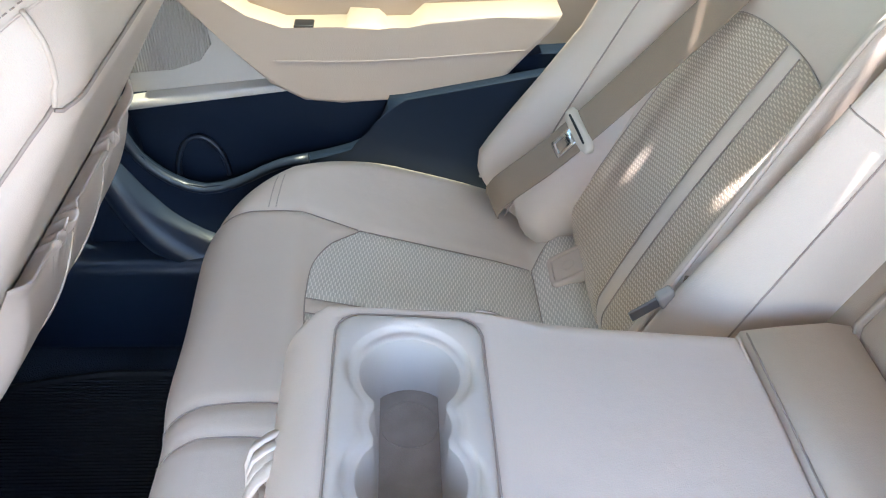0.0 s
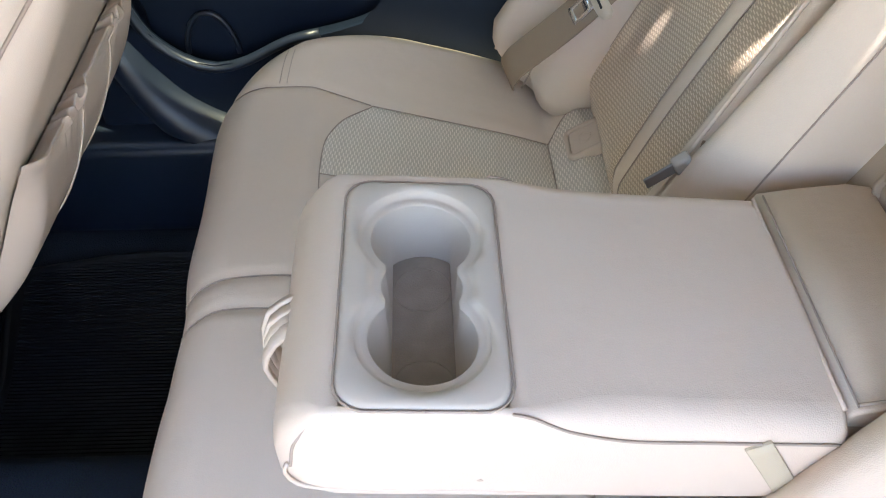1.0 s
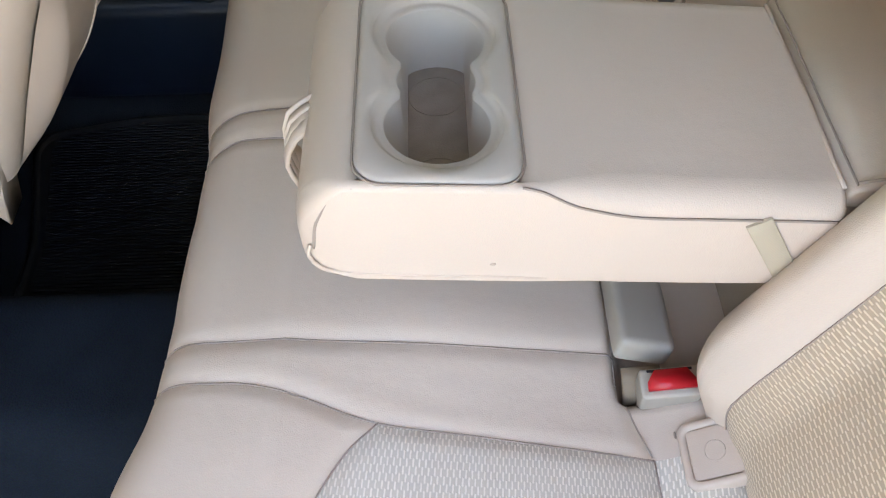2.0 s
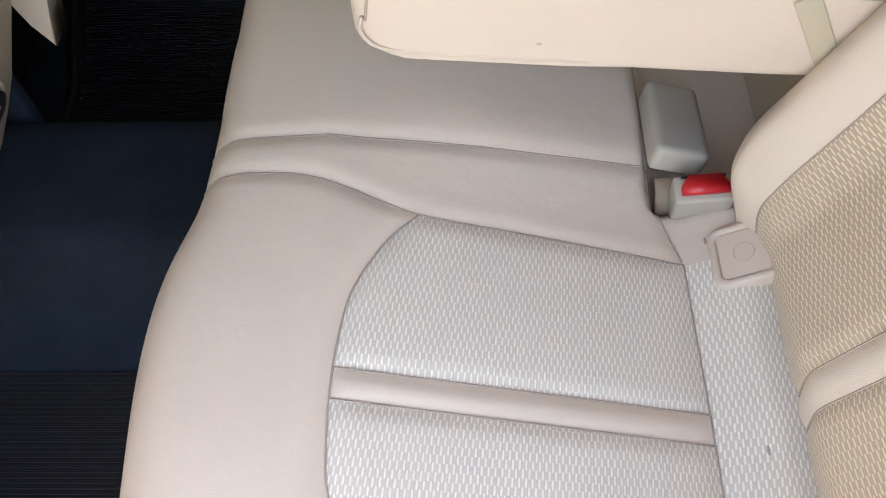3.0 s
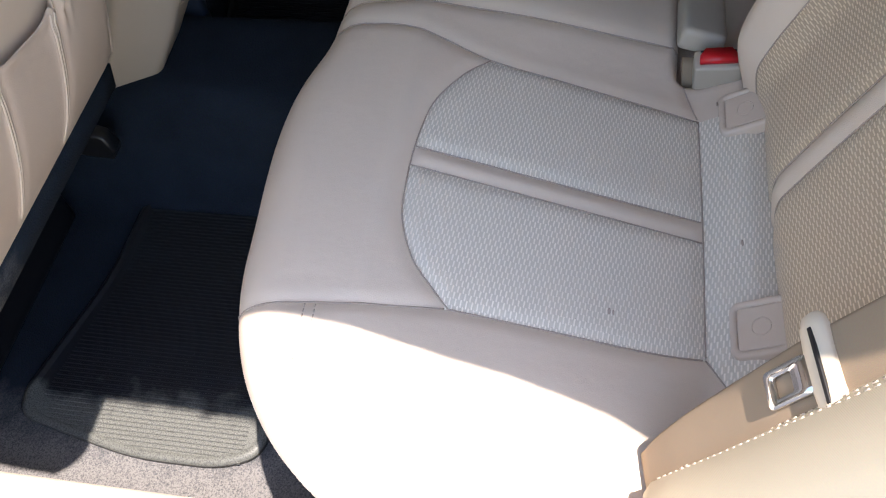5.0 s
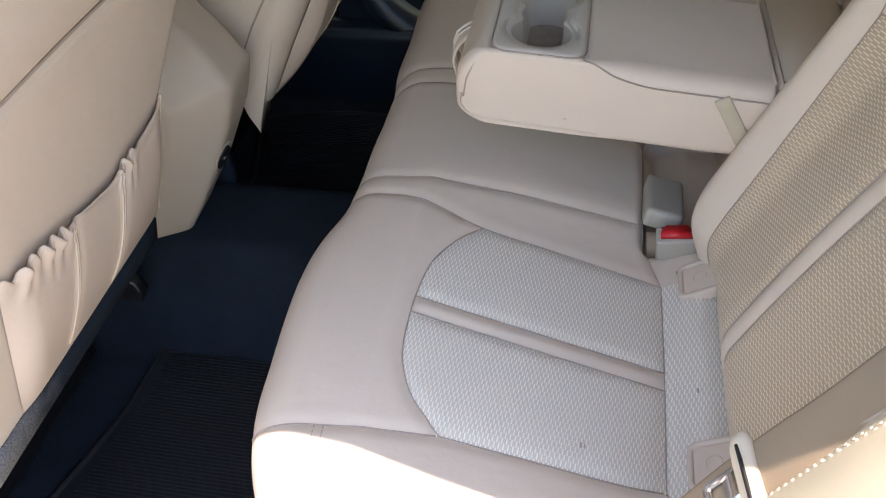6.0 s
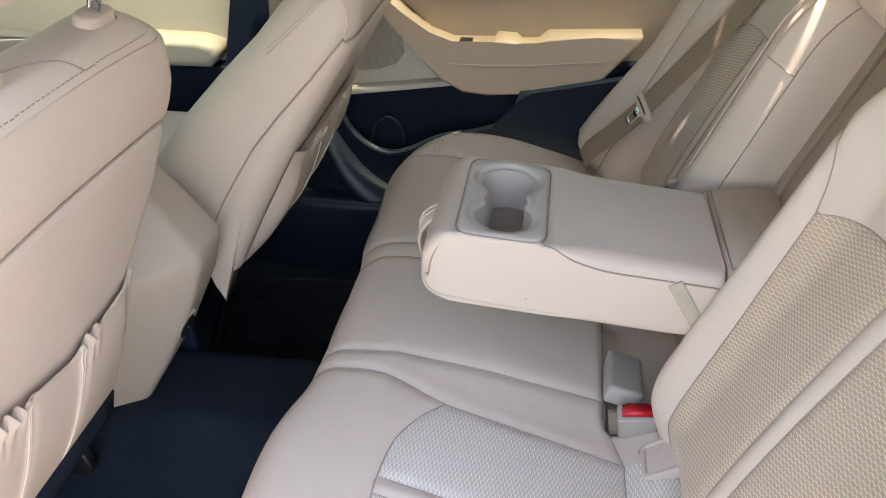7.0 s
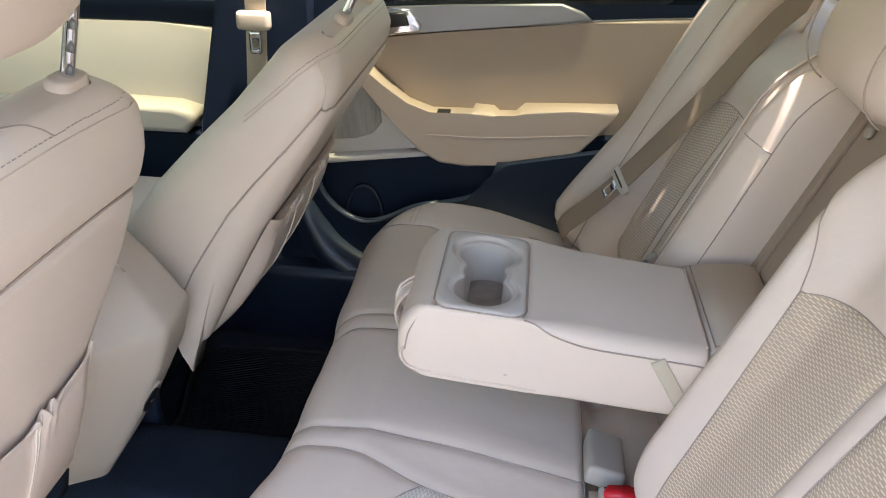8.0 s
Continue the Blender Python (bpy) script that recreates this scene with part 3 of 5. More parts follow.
def backrest_cover(sgn, inner, outer, bolster, seams, radius, cell=0.006, top=0.66):
    vm, hw = (inner + outer) / 2, (outer - inner) / 2

    def rim(p):
        rc = 0.02
        d, wa, wb, over = rect_rim(p[:, 0], p[:, 1] - vm, top - radius - rc, hw - radius - rc, rc)
        way = np.stack([wa, wb], 1) * (d > 0)[:, None]
        return d, p - way * over[:, None], way

    def base(flat, foot):
        h, v = foot[:, 0], foot[:, 1]
        o = bolster * (1 - smoothstep(v, 0.125, 0.215)) * (0.35 + 0.65 * smoothstep(h, -0.01, 0.15))
        if sgn > 0:
            o = 0.040 * (1 - smoothstep(v, 0.20, 0.27)) * (0.5 + 0.5 * smoothstep(h, 0.0, 0.15))
        o = o + 0.030 * smoothstep(v, 0.53, 0.59) * (1 - smoothstep(h, 0.2, 0.45))
        o = o + 0.010 * np.sin(np.clip(h / 0.45, 0, 1) * math.pi) * np.exp(-((v - 0.34) / 0.12) ** 2)
        o = o - 3.5 * np.maximum(0, h - 0.50) ** 2 - 0.034 * (1 - smoothstep(h, 0.02, 0.10))
        place = FOOT[None] + flat[:, :1] * UP[None] + o[:, None] * FORE[None]
        place[:, 1] = C + sgn * (flat[:, 1] + 0.030 * (1 - smoothstep(h, 0.0, 0.13)) * (1 - smoothstep(flat[:, 1], 0.12, 0.19)))
        return place, np.repeat(FORE[None], len(flat), 0)

    return Upholstery(-0.02, top + 0.10, inner - 0.12, outer + 0.12, cell, seams, rim, base, radius, radius * 1.6 + 0.10)


B_IN = [(-0.05, 0.180), (0.20, 0.176), (0.42, 0.168)]
B_TOP = [(0.42, 0.168), (0.438, 0.195), (0.452, 0.25), (0.458, 0.33), (0.452, 0.42), (0.435, 0.48), (0.40, 0.522)]
B_OUT = [(0.40, 0.522), (0.25, 0.538), (0.10, 0.545), (-0.05, 0.545)]
B_S1, B_S2 = [(-0.05, 0.326), (0.457, 0.322)], [(-0.05, 0.354), (0.457, 0.352)]
B_X = [(0.42, 0.168), (0.455, 0.160), (0.485, 0.148), (0.505, 0.130), (0.515, 0.112)]
FAR_IN = [(-0.05, 0.236), (0.20, 0.232), (0.42, 0.224)]
FAR_TOP = [(0.42, 0.224), (0.44, 0.240), (0.452, 0.272)] + B_TOP[3:]
for sgn, name in ((-1, "near"), (1, "far")):
    if sgn > 0:
        B_IN, B_TOP = FAR_IN, FAR_TOP
    seams = [B_IN, B_TOP, B_OUT, B_S1, B_S2] + ([B_X] if sgn < 0 else [])
    bc = backrest_cover(sgn, 0.112 if sgn < 0 else 0.200, 0.62, 0.052 if sgn < 0 else 0.0, seams, 0.035 if sgn < 0 else 0.014)
    back = thing("rear_car_seat", on_back(0, C + sgn * 0.35), "beige leather rear backrest with a knitted cloth middle" + (" beside the armrest" if sgn < 0 else " in dappled sun"), "car seat", "rear backrests")
    bh, bv = bc.mid[:, 0], bc.mid[:, 1]
    poly = list(smooth_path(B_IN, 0.02)) + list(smooth_path(B_TOP, 0.004)) + list(smooth_path(B_OUT, 0.02))
    bi = inside(poly, bc.mid)
    bs = bi & (bv > np.interp(bh, [-0.05, 0.457], [0.326, 0.322])) & (bv < np.interp(bh, [-0.05, 0.457], [0.354, 0.352]))
    flip = sgn > 0
    bc.panel("insert", bi & ~bs & (bv < 0.335), CLOTH_BACK_DIM, back, "knitted cloth backrest insert", flip)
    bc.panel("insert", bi & ~bs & (bv > 0.335), CLOTH_BACK_DIM, back, "knitted cloth backrest insert", flip)
    bc.panel("insert_strip", bs, LEATHER, back, "", flip)
    bc.panel("leather_cover", ~bi, LEATHER, back, "", flip)
    bc.stitch(back)
    if sgn > 0:
        part("piping", tube([on_back(h, C + 0.2045, 0.0385 - 3.5 * max(0, h - 0.50) ** 2) for h in np.linspace(0.10, 0.60, 26)], 0.0024, 6), LEATHER, back)

# the middle backrest: bolster, recess for the armrest, small headrest
mid_back = thing("middle_bench_back", on_back(0, C), "beige middle backrest with a recess for the armrest", "car seat", "rear backrests")
BOLSTER = ((0.150, -0.075), (0.156, -0.02), (0.1625, 0.020), (0.1635, 0.034), (0.1615, 0.0425), (0.158, 0.0445), (0.153, 0.0395), (0.147, 0.029), (0.140, 0.015), (0.1365, 0.006))
WALL = ((0.1365, 0.006), (0.134, -0.002), (0.131, -0.03), (0.127, -0.066))
def bolster_point(h, v, o):
    """A point of the middle bolster, which is broad at its foot and rolls back towards its top."""
    v = v + float(np.interp(h, [0.0, 0.25, 0.50, 0.65], [0.036, 0.030, 0.0, -0.006])) * max(0.0, min(1.0, (v - 0.1365) / 0.026)) * (v < 0.17)
    return on_back(h, C + v, o - 3.5 * max(0, h - 0.50) ** 2 - max(0, h - 0.62) * 0.8)


steps = np.linspace(-0.02, 0.66, 24)
part("bolster", loft([[bolster_point(h, v, o) for v, o in BOLSTER] for h in steps], cap=False, closed=False), LEATHER, mid_back, "rounded beige leather bolster")
# A dark sheet is set into the gap so that it reads dark.
part("gap_lining", loft([[bolster_point(h, v, -0.016) for v in (0.160, 0.175, 0.19, 0.205)] for h in steps], cap=False, closed=False), CARPET, mid_back, "dark navy sheet filling the gap between the backrests")
part("side_wall", loft([[bolster_point(h, v, o) for v, o in WALL] for h in steps], cap=False, closed=False), LEATHER, mid_back, "leather side wall of the armrest recess")
part("seam", tube([bolster_point(h, 0.1362, 0.0062) for h in np.linspace(0.02, 0.62, 26)], 0.0010, 5), THREAD, mid_back)
part("seam", tube([bolster_point(0.474 + 0.25 * (v - 0.158), v - 0.0003, o + 0.0006) for v, o in BOLSTER[3:]], 0.0009, 5), THREAD, mid_back)
rings = []
for q in (-0.122, 0.130):
    rings.append([on_back(h, C + q, o) for h, o in ((0.02, -0.058), (0.64, -0.058), (0.64, -0.09), (0.02, -0.09))])
part("recess_panel", loft(rings), DOOR_TAN, mid_back, "smooth beige panel at the back of the recess", smooth=False)
part("recess_frame", tube([on_back(h, C + v, -0.056) for h, v in ((0.60, -0.10), (0.60, 0.085), (0.585, 0.098), (0.33, 0.098), (0.315, 0.085), (0.315, -0.10))], 0.006, 8, 0.6), DOOR_TAN, mid_back)
bm = bmesh.new()
bmesh.ops.create_cone(bm, cap_ends=True, segments=20, radius1=0.0075, radius2=0.0065, depth=0.006, matrix=Matrix.Translation(on_back(0.557, C + 0.067, -0.053)) @ Matrix(((UP[0], 0, FORE[0], 0), (0, 1, 0, 0), (UP[2], 0, FORE[2], 0), (0, 0, 0, 1))))
part("button", bm, BUCKLE, mid_back)


def cushion_blob(rows, n=28, power=2.6):
    """Rounded pads: rows of (centre, half width across the car, half depth, up, fore)."""
    rings = []
    for c, w, d, fore in rows:
        ring = []
        for k in range(n):
            a = 2 * math.pi * k / n
            ca, sa = math.cos(a), math.sin(a)
            u = math.copysign(abs(ca) ** (2 / power), ca) * w
            q = math.copysign(abs(sa) ** (2 / power), sa) * d
            ring.append(Vector(c) + Vector((0, u, 0)) + Vector(fore) * q)
        rings.append(ring)
    return loft(rings)


def headrest_rows(centre, w, d, h, up, fore, n=14):
    rows = []
    for k in range(n + 1):
        t = -1 + 2 * k / n
        s = (1 - abs(t) ** 3.2) ** (1 / 2.6) if abs(t) < 1 else 0.02
        s = max(s, 0.05)
        rows.append((Vector(centre) + Vector(up) * (t * h / 2), w / 2 * (0.25 + 0.75 * s), d / 2 * s, fore))
    return rows


# The two outer headrests are unseen, added to shape sun on the backrests.
for sgn, w in ((0, 0.27), (1, 0.25), (-1, 0.25)):
    hr = thing("rear_headrest", on_back(0.66, C + sgn * 0.345), "rounded beige leather middle headrest above the armrest recess" if sgn == 0 else "unseen beige leather outer headrest, added to break up the sun", "headrest", "rear headrests")
    part("pad", cushion_blob(headrest_rows(on_back(0.685 if sgn == 0 else 0.80, C + sgn * 0.345, 0.0 if sgn == 0 else 0.02), w, 0.15 if sgn == 0 else 0.11, 0.20 if sgn == 0 else 0.16, UP, FORE)), LEATHER, hr)
    centre, depth, tall = on_back(0.685 if sgn == 0 else 0.80, C + sgn * 0.345, 0.0 if sgn == 0 else 0.02), 0.15 if sgn == 0 else 0.11, 0.20 if sgn == 0 else 0.16
    for side in (-1, 1):
        loop = []
        for a in np.linspace(-1.35, 1.35, 28):
            u = side * (w / 2 - 0.030)
            ca, sa = math.cos(a), math.sin(a)
            loop.append(centre + Vector((0, u * (1 - 0.06 * abs(sa)), 0)) + Vector(UP) * (math.copysign(abs(sa) ** 0.72, sa) * tall / 2 * 0.985) + Vector(FORE) * (abs(ca) ** 0.72 * depth / 2 * 0.985))
        part("seam", tube(loop, 0.0011, 5), THREAD, hr)
    if sgn:
        for u in (-0.06, 0.06):
            part("post", tube([on_back(h, C + sgn * 0.345 + u, -0.03) for h in np.linspace(0.60, 0.74, 8)], 0.006, 10), LEATHER_DARK, hr)

# outer side bolsters between the backrests and the doors
for sgn in (-1, 1):
    sb = thing("side_bolster", on_back(0, C + sgn * 0.68), "padded beige leather side bolster between backrest and door", "car seat", "side bolsters")
    rings, edge, seam_line = [], [], []
    slim = 0.036 if sgn < 0 else 0.0
    for h in np.linspace(-0.01, 0.66, 24):
        f = float(np.interp(h, [0, 0.05, 0.12, 0.28, 0.53, 0.66], [0.10, 0.118, 0.105, 0.066, 0.048, 0.03]))
        g = float(np.interp(h, [0, 0.17, 0.35, 0.57, 0.66], [0.05, 0.05, 0.040, 0.016, 0.0]))
        if sgn < 0:
            f = float(np.interp(h, [0, 0.05, 0.12, 0.35, 0.55, 0.66], [0.10, 0.118, 0.112, 0.102, 0.075, 0.05]))
            g = float(np.interp(h, [0, 0.08, 0.35, 0.57, 0.66], [0.065, 0.078, 0.078, 0.05, 0.03]))
        pin = 0.6 if h < 0.0 else 1.0
        sec = [(0.60, -0.06), (0.602, g * 0.2), (0.612, g * 0.7), (0.632, g * 0.97), (0.647, g), (0.655, g + 0.003), (0.675, f * 0.88 + g * 0.1), (0.70, f * 0.99), (0.717, f), (0.732, f * 0.93), (0.744, f * 0.7), (0.750, f * 0.35), (0.750, -0.06)]
        rings.append([on_back(h, C + sgn * (v - slim), o * pin) for v, o in sec])
        edge.append(on_back(h, C + sgn * (0.739 - slim), f * 0.84 + 0.002))
        seam_line.append(on_back(h, C + sgn * (0.650 - slim), g + 0.0015))
    part("pad", loft(rings), TWILL if sgn < 0 else LEATHER, sb)
    part("seam", tube(seam_line, 0.0014, 5), THREAD, sb)
    part("piping", tube(edge, 0.0025, 6), LEATHER_DARK, sb)
    dash = bmesh.new()
    for row in ((0.668, 0.6745) if sgn < 0 else (0.664, 0.672)):
        for h in np.arange(0.06, 0.62, 0.0075):
            f = float(np.interp(h, [0, 0.05, 0.12, 0.28, 0.53, 0.66], [0.10, 0.118, 0.105, 0.066, 0.048, 0.03]))
            g = float(np.interp(h, [0, 0.17, 0.35, 0.57, 0.66], [0.05, 0.05, 0.040, 0.016, 0.0]))
            if sgn < 0:
                f = float(np.interp(h, [0, 0.05, 0.12, 0.35, 0.55, 0.66], [0.10, 0.118, 0.112, 0.102, 0.075, 0.05]))
                g = float(np.interp(h, [0, 0.08, 0.35, 0.57, 0.66], [0.065, 0.078, 0.078, 0.05, 0.03]))
            o = float(np.interp(row, [0.655, 0.675], [g + 0.003, f * 0.88 + g * 0.1])) + 0.0004
            bmesh.ops.create_cube(dash, size=1, matrix=Matrix.Translation(on_back(h, C + sgn * (row - slim), o)) @ Matrix.Rotation(TILT, 4, "Y") @ Matrix.Diagonal((0.0007, 0.0010, 0.0040, 1)))
    if sgn < 0:
        tagged(part("stitching", dash, LEATHER, sb), kind="stuff")
    else:
        dash.free()
        shrunk_to_view([sb], 0.962)


def ribbon(path, normal, width, thick=0.0014):
    """A flat strap along a path, its broad side to the normal."""
    pts = [Vector(p) for p in smooth_path(path, 0.015)]
    n = Vector(normal).normalized()
    rings = []
    for i, p in enumerate(pts):
        d = (pts[min(i + 1, len(pts) - 1)] - pts[max(i - 1, 0)]).normalized()
        s = d.cross(n).normalized()
        k = s.cross(d)
        rings.append([p + s * a * width / 2 + k * b * thick for a, b in ((-1, -0.5), (-0.9, -1), (0.9, -1), (1, -0.5), (1, 0.5), (0.9, 1), (-0.9, 1), (-1, 0.5))])
    return loft(rings)


def belt(path, at, normal, label):
    """A seat belt with its tongue at a point of the strap."""
    b = thing("seat_belt", path[0], label, "seat belt", "rear seat belts")
    part("webbing", ribbon(path, normal, 0.050), BELT, b)
    p, d = Vector(at[0]), (Vector(at[1]) - Vector(at[0])).normalized()
    n = Vector(normal).normalized()
    s = d.cross(n).normalized()
    n = s.cross(d)
    frame_m = Matrix(((d.x, s.x, n.x, p.x), (d.y, s.y, n.y, p.y), (d.z, s.z, n.z, p.z), (0, 0, 0, 1)))
    rows = []
    for y, lo, hi, top in ((-0.037, -0.002, 0.006, 0.004), (-0.034, -0.007, 0.010, 0.008), (-0.026, -0.010, 0.012, 0.010), (-0.012, -0.012, 0.011, 0.009), (0.012, -0.012, 0.011, 0.009), (0.026, -0.010, 0.012, 0.010), (0.034, -0.007, 0.010, 0.008), (0.037, -0.002, 0.006, 0.004)):
        mid, hw_ = (lo + hi) / 2, (hi - lo) / 2
        rows.append([(mid + hw_ * math.cos(a), y, 0.002 + (top - 0.002 if math.sin(a) > 0 else 0.005) * math.sin(a)) for a in np.linspace(0, 2 * math.pi, 14, endpoint=False)])
    grip = loft(rows)
    grip.transform(frame_m)
    g = part("tongue_grip", grip, GRIP, b, "cream plastic belt tongue grip")
    slot = block(0.001, 0.004, -0.025, 0.025, 0.0075, 0.0105, 0.0008)
    slot.transform(frame_m)
    under(part("webbing_slot", slot, BLACK), g)
    plate = bmesh.new()
    o = [(x - 0.027, y) for x, y in rrect(0.019, 0.0130, 0.004, 4)]
    i = [(x - 0.031, y) for x, y in rrect(0.008, 0.0075, 0.002, 4)]
    rows = [[plate.verts.new((x, y, z)) for x, y in ring] for ring, z in ((o, 0.003), (o, 0.0065), (i, 0.0065), (i, 0.003))]
    rows.append(rows[0])
    for r0, r1 in zip(rows, rows[1:]):
        for k in range(len(r0)):
            plate.faces.new((r0[k], r0[(k + 1) % len(r0)], r1[(k + 1) % len(r0)], r1[k]))
    plate.transform(frame_m)
    under(part("latch_plate", plate, CHROME), g, "bright steel latch plate")
    return b


far_belt = belt([(-0.135, C + 0.60, 0.365), (-0.128, C + 0.59, 0.395), (-0.046, C + 0.578, 0.485), (0.085, C + 0.535, 0.68), (0.19, C + 0.49, 0.86), (0.30, C + 0.45, 0.97), (0.40, C + 0.44, 1.0)],
     ((-0.030, C + 0.574, 0.505), (0.085, C + 0.535, 0.68)), FORE + np.array([0, -0.45, 0]), "tan woven seat belt lying over the far backrest")
shrunk_to_view([far_belt], 0.96)
belt([(-0.137, 0.078, 0.340), (-0.128, 0.080, 0.385), (-0.108, 0.085, 0.438), (-0.080, 0.089, 0.505), (-0.057, 0.094, 0.551), (-0.035, 0.096, 0.595), (-0.014, 0.099, 0.633), (0.064, 0.120, 0.770), (0.165, C - 0.54, 0.892), (0.30, C - 0.45, 0.97), (0.40, C - 0.44, 1.0)],
     ((-0.057, 0.094, 0.551), (-0.014, 0.099, 0.633)), FORE + np.array([0, -0.15, 0.25]), "tan woven seat belt hanging beside the near seat")

# ---- fold-down armrest ----
AR_Y0, AR_Y1 = 0.584, 0.806
arm = thing("armrest", (-0.17, 0.70, 0.48), "folded-down beige leather armrest with twin cup holders", "armrest")


def arm_top(x):
    return float(np.interp(x, [-0.36, -0.33, -0.20, -0.10, 0.013, 0.014, 0.06], [0.600, 0.612, 0.603, 0.590, 0.579, 0.566, 0.560]))


def arm_low(x):
    return float(np.interp(x, [-0.36, -0.30, -0.03, 0.02], [0.511, 0.505, 0.482, 0.481]))


rings = []
PL_X0, PL_X1, PL_Y0, PL_Y1 = -0.318, -0.206, 0.588, 0.793
xs = [-0.362, -0.361, -0.358, -0.353, -0.345, -0.335, -0.325, PL_X0 + 0.0025, PL_X0 + 0.0026, -0.29, -0.26, -0.23, PL_X1 - 0.0026, PL_X1 - 0.0025, -0.195, -0.18, -0.165, -0.15, -0.13, -0.10, -0.05, -0.02, 0.0, 0.010, 0.013, 0.014, 0.06]
for i, x in enumerate(xs):
    t, b = arm_top(x), arm_low(x)
    end = max(0.0, (-0.325 - x) / 0.037)
    sh = 0.034 * (1 - math.sqrt(max(0, 1 - min(1, end) ** 2)))
    t, b = t - sh * 1.0, b + sh * 0.55
    y0, y1 = AR_Y0 + sh * 0.35, AR_Y1 - sh * 0.35
    wide = smoothstep(x, -0.22, -0.12) * 0.006
    y0, y1 = y0 - wide * 0.5, y1 + wide * 0.5
    ring = []
    r = 0.0055 + 0.0165 * float(smoothstep(x, -0.215, -0.135)) + 0.010 * float(smoothstep(-x, 0.322, 0.345))
    for cy, cz, a0 in ((y0 + r * 0.5, b + r * 0.5, 180), (y1 - r * 0.5, b + r * 0.5, 270), (y1 - r, t - r, 0)):
        for k in range(6):
            a = radians(a0 + 90 * k / 5)
            ring.append((x, cy + r * (0.5 if a0 else 1) * math.cos(a), cz + r * (0.5 if a0 else 1) * math.sin(a)))
    hole = xs[8] <= x <= xs[12]
    for y in (PL_Y1 - 0.0025, PL_Y1 - 0.0026, 0.77, 0.755, 0.74, 0.72, 0.70, 0.68, 0.66, 0.64, 0.61, PL_Y0 + 0.0026, PL_Y0 + 0.0025):
        y = min(max(y, y0 + r), y1 - r) if not hole else y
        deep = hole and PL_Y0 + 0.00255 < y < PL_Y1 - 0.00255
        crown = 0.004 * (1 - min(1, abs(y - 0.70) / 0.085) ** 2) * float(smoothstep(x, -0.21, -0.15))
        ring.append((x, y, t - 0.090 if deep else t + crown))
    for k in range(6):
        a = radians(90 + 90 * k / 5)
        ring.append((x, y0 + r + r * math.cos(a), t - r + r * math.sin(a)))
    rings.append(ring)
part("body", loft(rings), LEATHER, arm)


for y, s in ((AR_Y0, -1), (AR_Y1, 1)):
    part("seam", tube(smooth_path([(-0.208, y - s * 0.0015, 0.6035), (-0.195, y - s * 0.0002, 0.600), (-0.180, y + s * 0.0012, 0.591), (-0.165, y + s * 0.0022, 0.584), (-0.13, y + s * 0.0035, 0.575), (-0.08, y + s * 0.0035, 0.570), (-0.02, y + s * 0.0035, 0.565), (0.012, y + s * 0.0035, 0.562)], 0.005), 0.0011, 5), THREAD, arm)
    part("piping", tube(smooth_path([(-0.354, y - s * 0.003, 0.548), (-0.357, y - s * 0.003, 0.536), (-0.350, y - s * 0.001, 0.524), (-0.335, y - s * 0.0005, 0.5175), (-0.30, y - s * 0.0005, 0.513), (-0.25, y - s * 0.0005, 0.508), (-0.10, y - s * 0.0005, 0.496), (-0.04, y - s * 0.0005, 0.491)], 0.006), 0.0016, 6), LEATHER_DARK, arm)
    part("seam", tube(smooth_path([(-0.318, y - s * 0.002, 0.6085), (-0.332, y - s * 0.0015, 0.600), (-0.346, y - s * 0.0025, 0.574), (-0.352, y - s * 0.0030, 0.545)], 0.005), 0.0012, 5), THREAD, arm)
    # woven side tab near the hinge
    part("side_tab", ribbon([(-0.046, y + s * 0.0040, 0.566), (-0.030, y + s * 0.0040, 0.540), (-0.006, y + s * 0.0040, 0.500)], (0, s, 0), 0.018, 0.0012), TWILL, arm, "woven hinge strap")
part("hinge_piping", tube([(0.012, y, arm_top(0.01) + 0.001) for y in np.linspace(AR_Y0 + 0.012, AR_Y1 - 0.010, 12)], 0.0016, 8), LEATHER_DARK, arm)
# the stiff flap between the armrest and the recess
part("hinge_flap", prism([(0.118, 0.52), (0.118, 0.574), (0.112, 0.584), (0.09, 0.588), (0.05, 0.584), (0.018, 0.579), (0.0155, 0.572), (0.0155, 0.52)], 0.594, 0.804, 0.003), LEATHER, arm, "stitched leather flap over the armrest hinge")
part("seam", tube([(0.0215, y, 0.5805) for y in np.linspace(0.598, 0.800, 8)], 0.0009, 5), THREAD, arm)
part("seam", tube([(x, 0.599, z + 0.0015) for x, z in ((0.022, 0.580), (0.05, 0.585), (0.09, 0.589), (0.112, 0.586))], 0.0012, 5), THREAD, arm)

# cup holder insert: plate with a double well
CUPC = ((PL_X0 + PL_X1) / 2, (PL_Y0 + PL_Y1) / 2)
cup_r, cup_d, n_side = 0.0368, 0.0455, 40


def well(grow, n=n_side):
    """The double well's outline, round both cups and the waist between them."""
    out = []
    ys = [(-math.cos(math.pi * k / n)) * (cup_d + cup_r + grow) for k in range(n + 1)]
    for y in ys:
        w = 0.0225 + grow if abs(y) < cup_d else 0
        for yc, r in ((-cup_d, cup_r + grow), (cup_d, cup_r + grow), (0, 0.0285 + grow)):
            if abs(y - yc) < r:
                w = max(w, math.sqrt(r * r - (y - yc) ** 2))
        out.append((w, y))
    right = [(w, y) for w, y in out]
    left = [(-w, y) for w, y in out[::-1]]
    return right[:-1] + left[:-1]


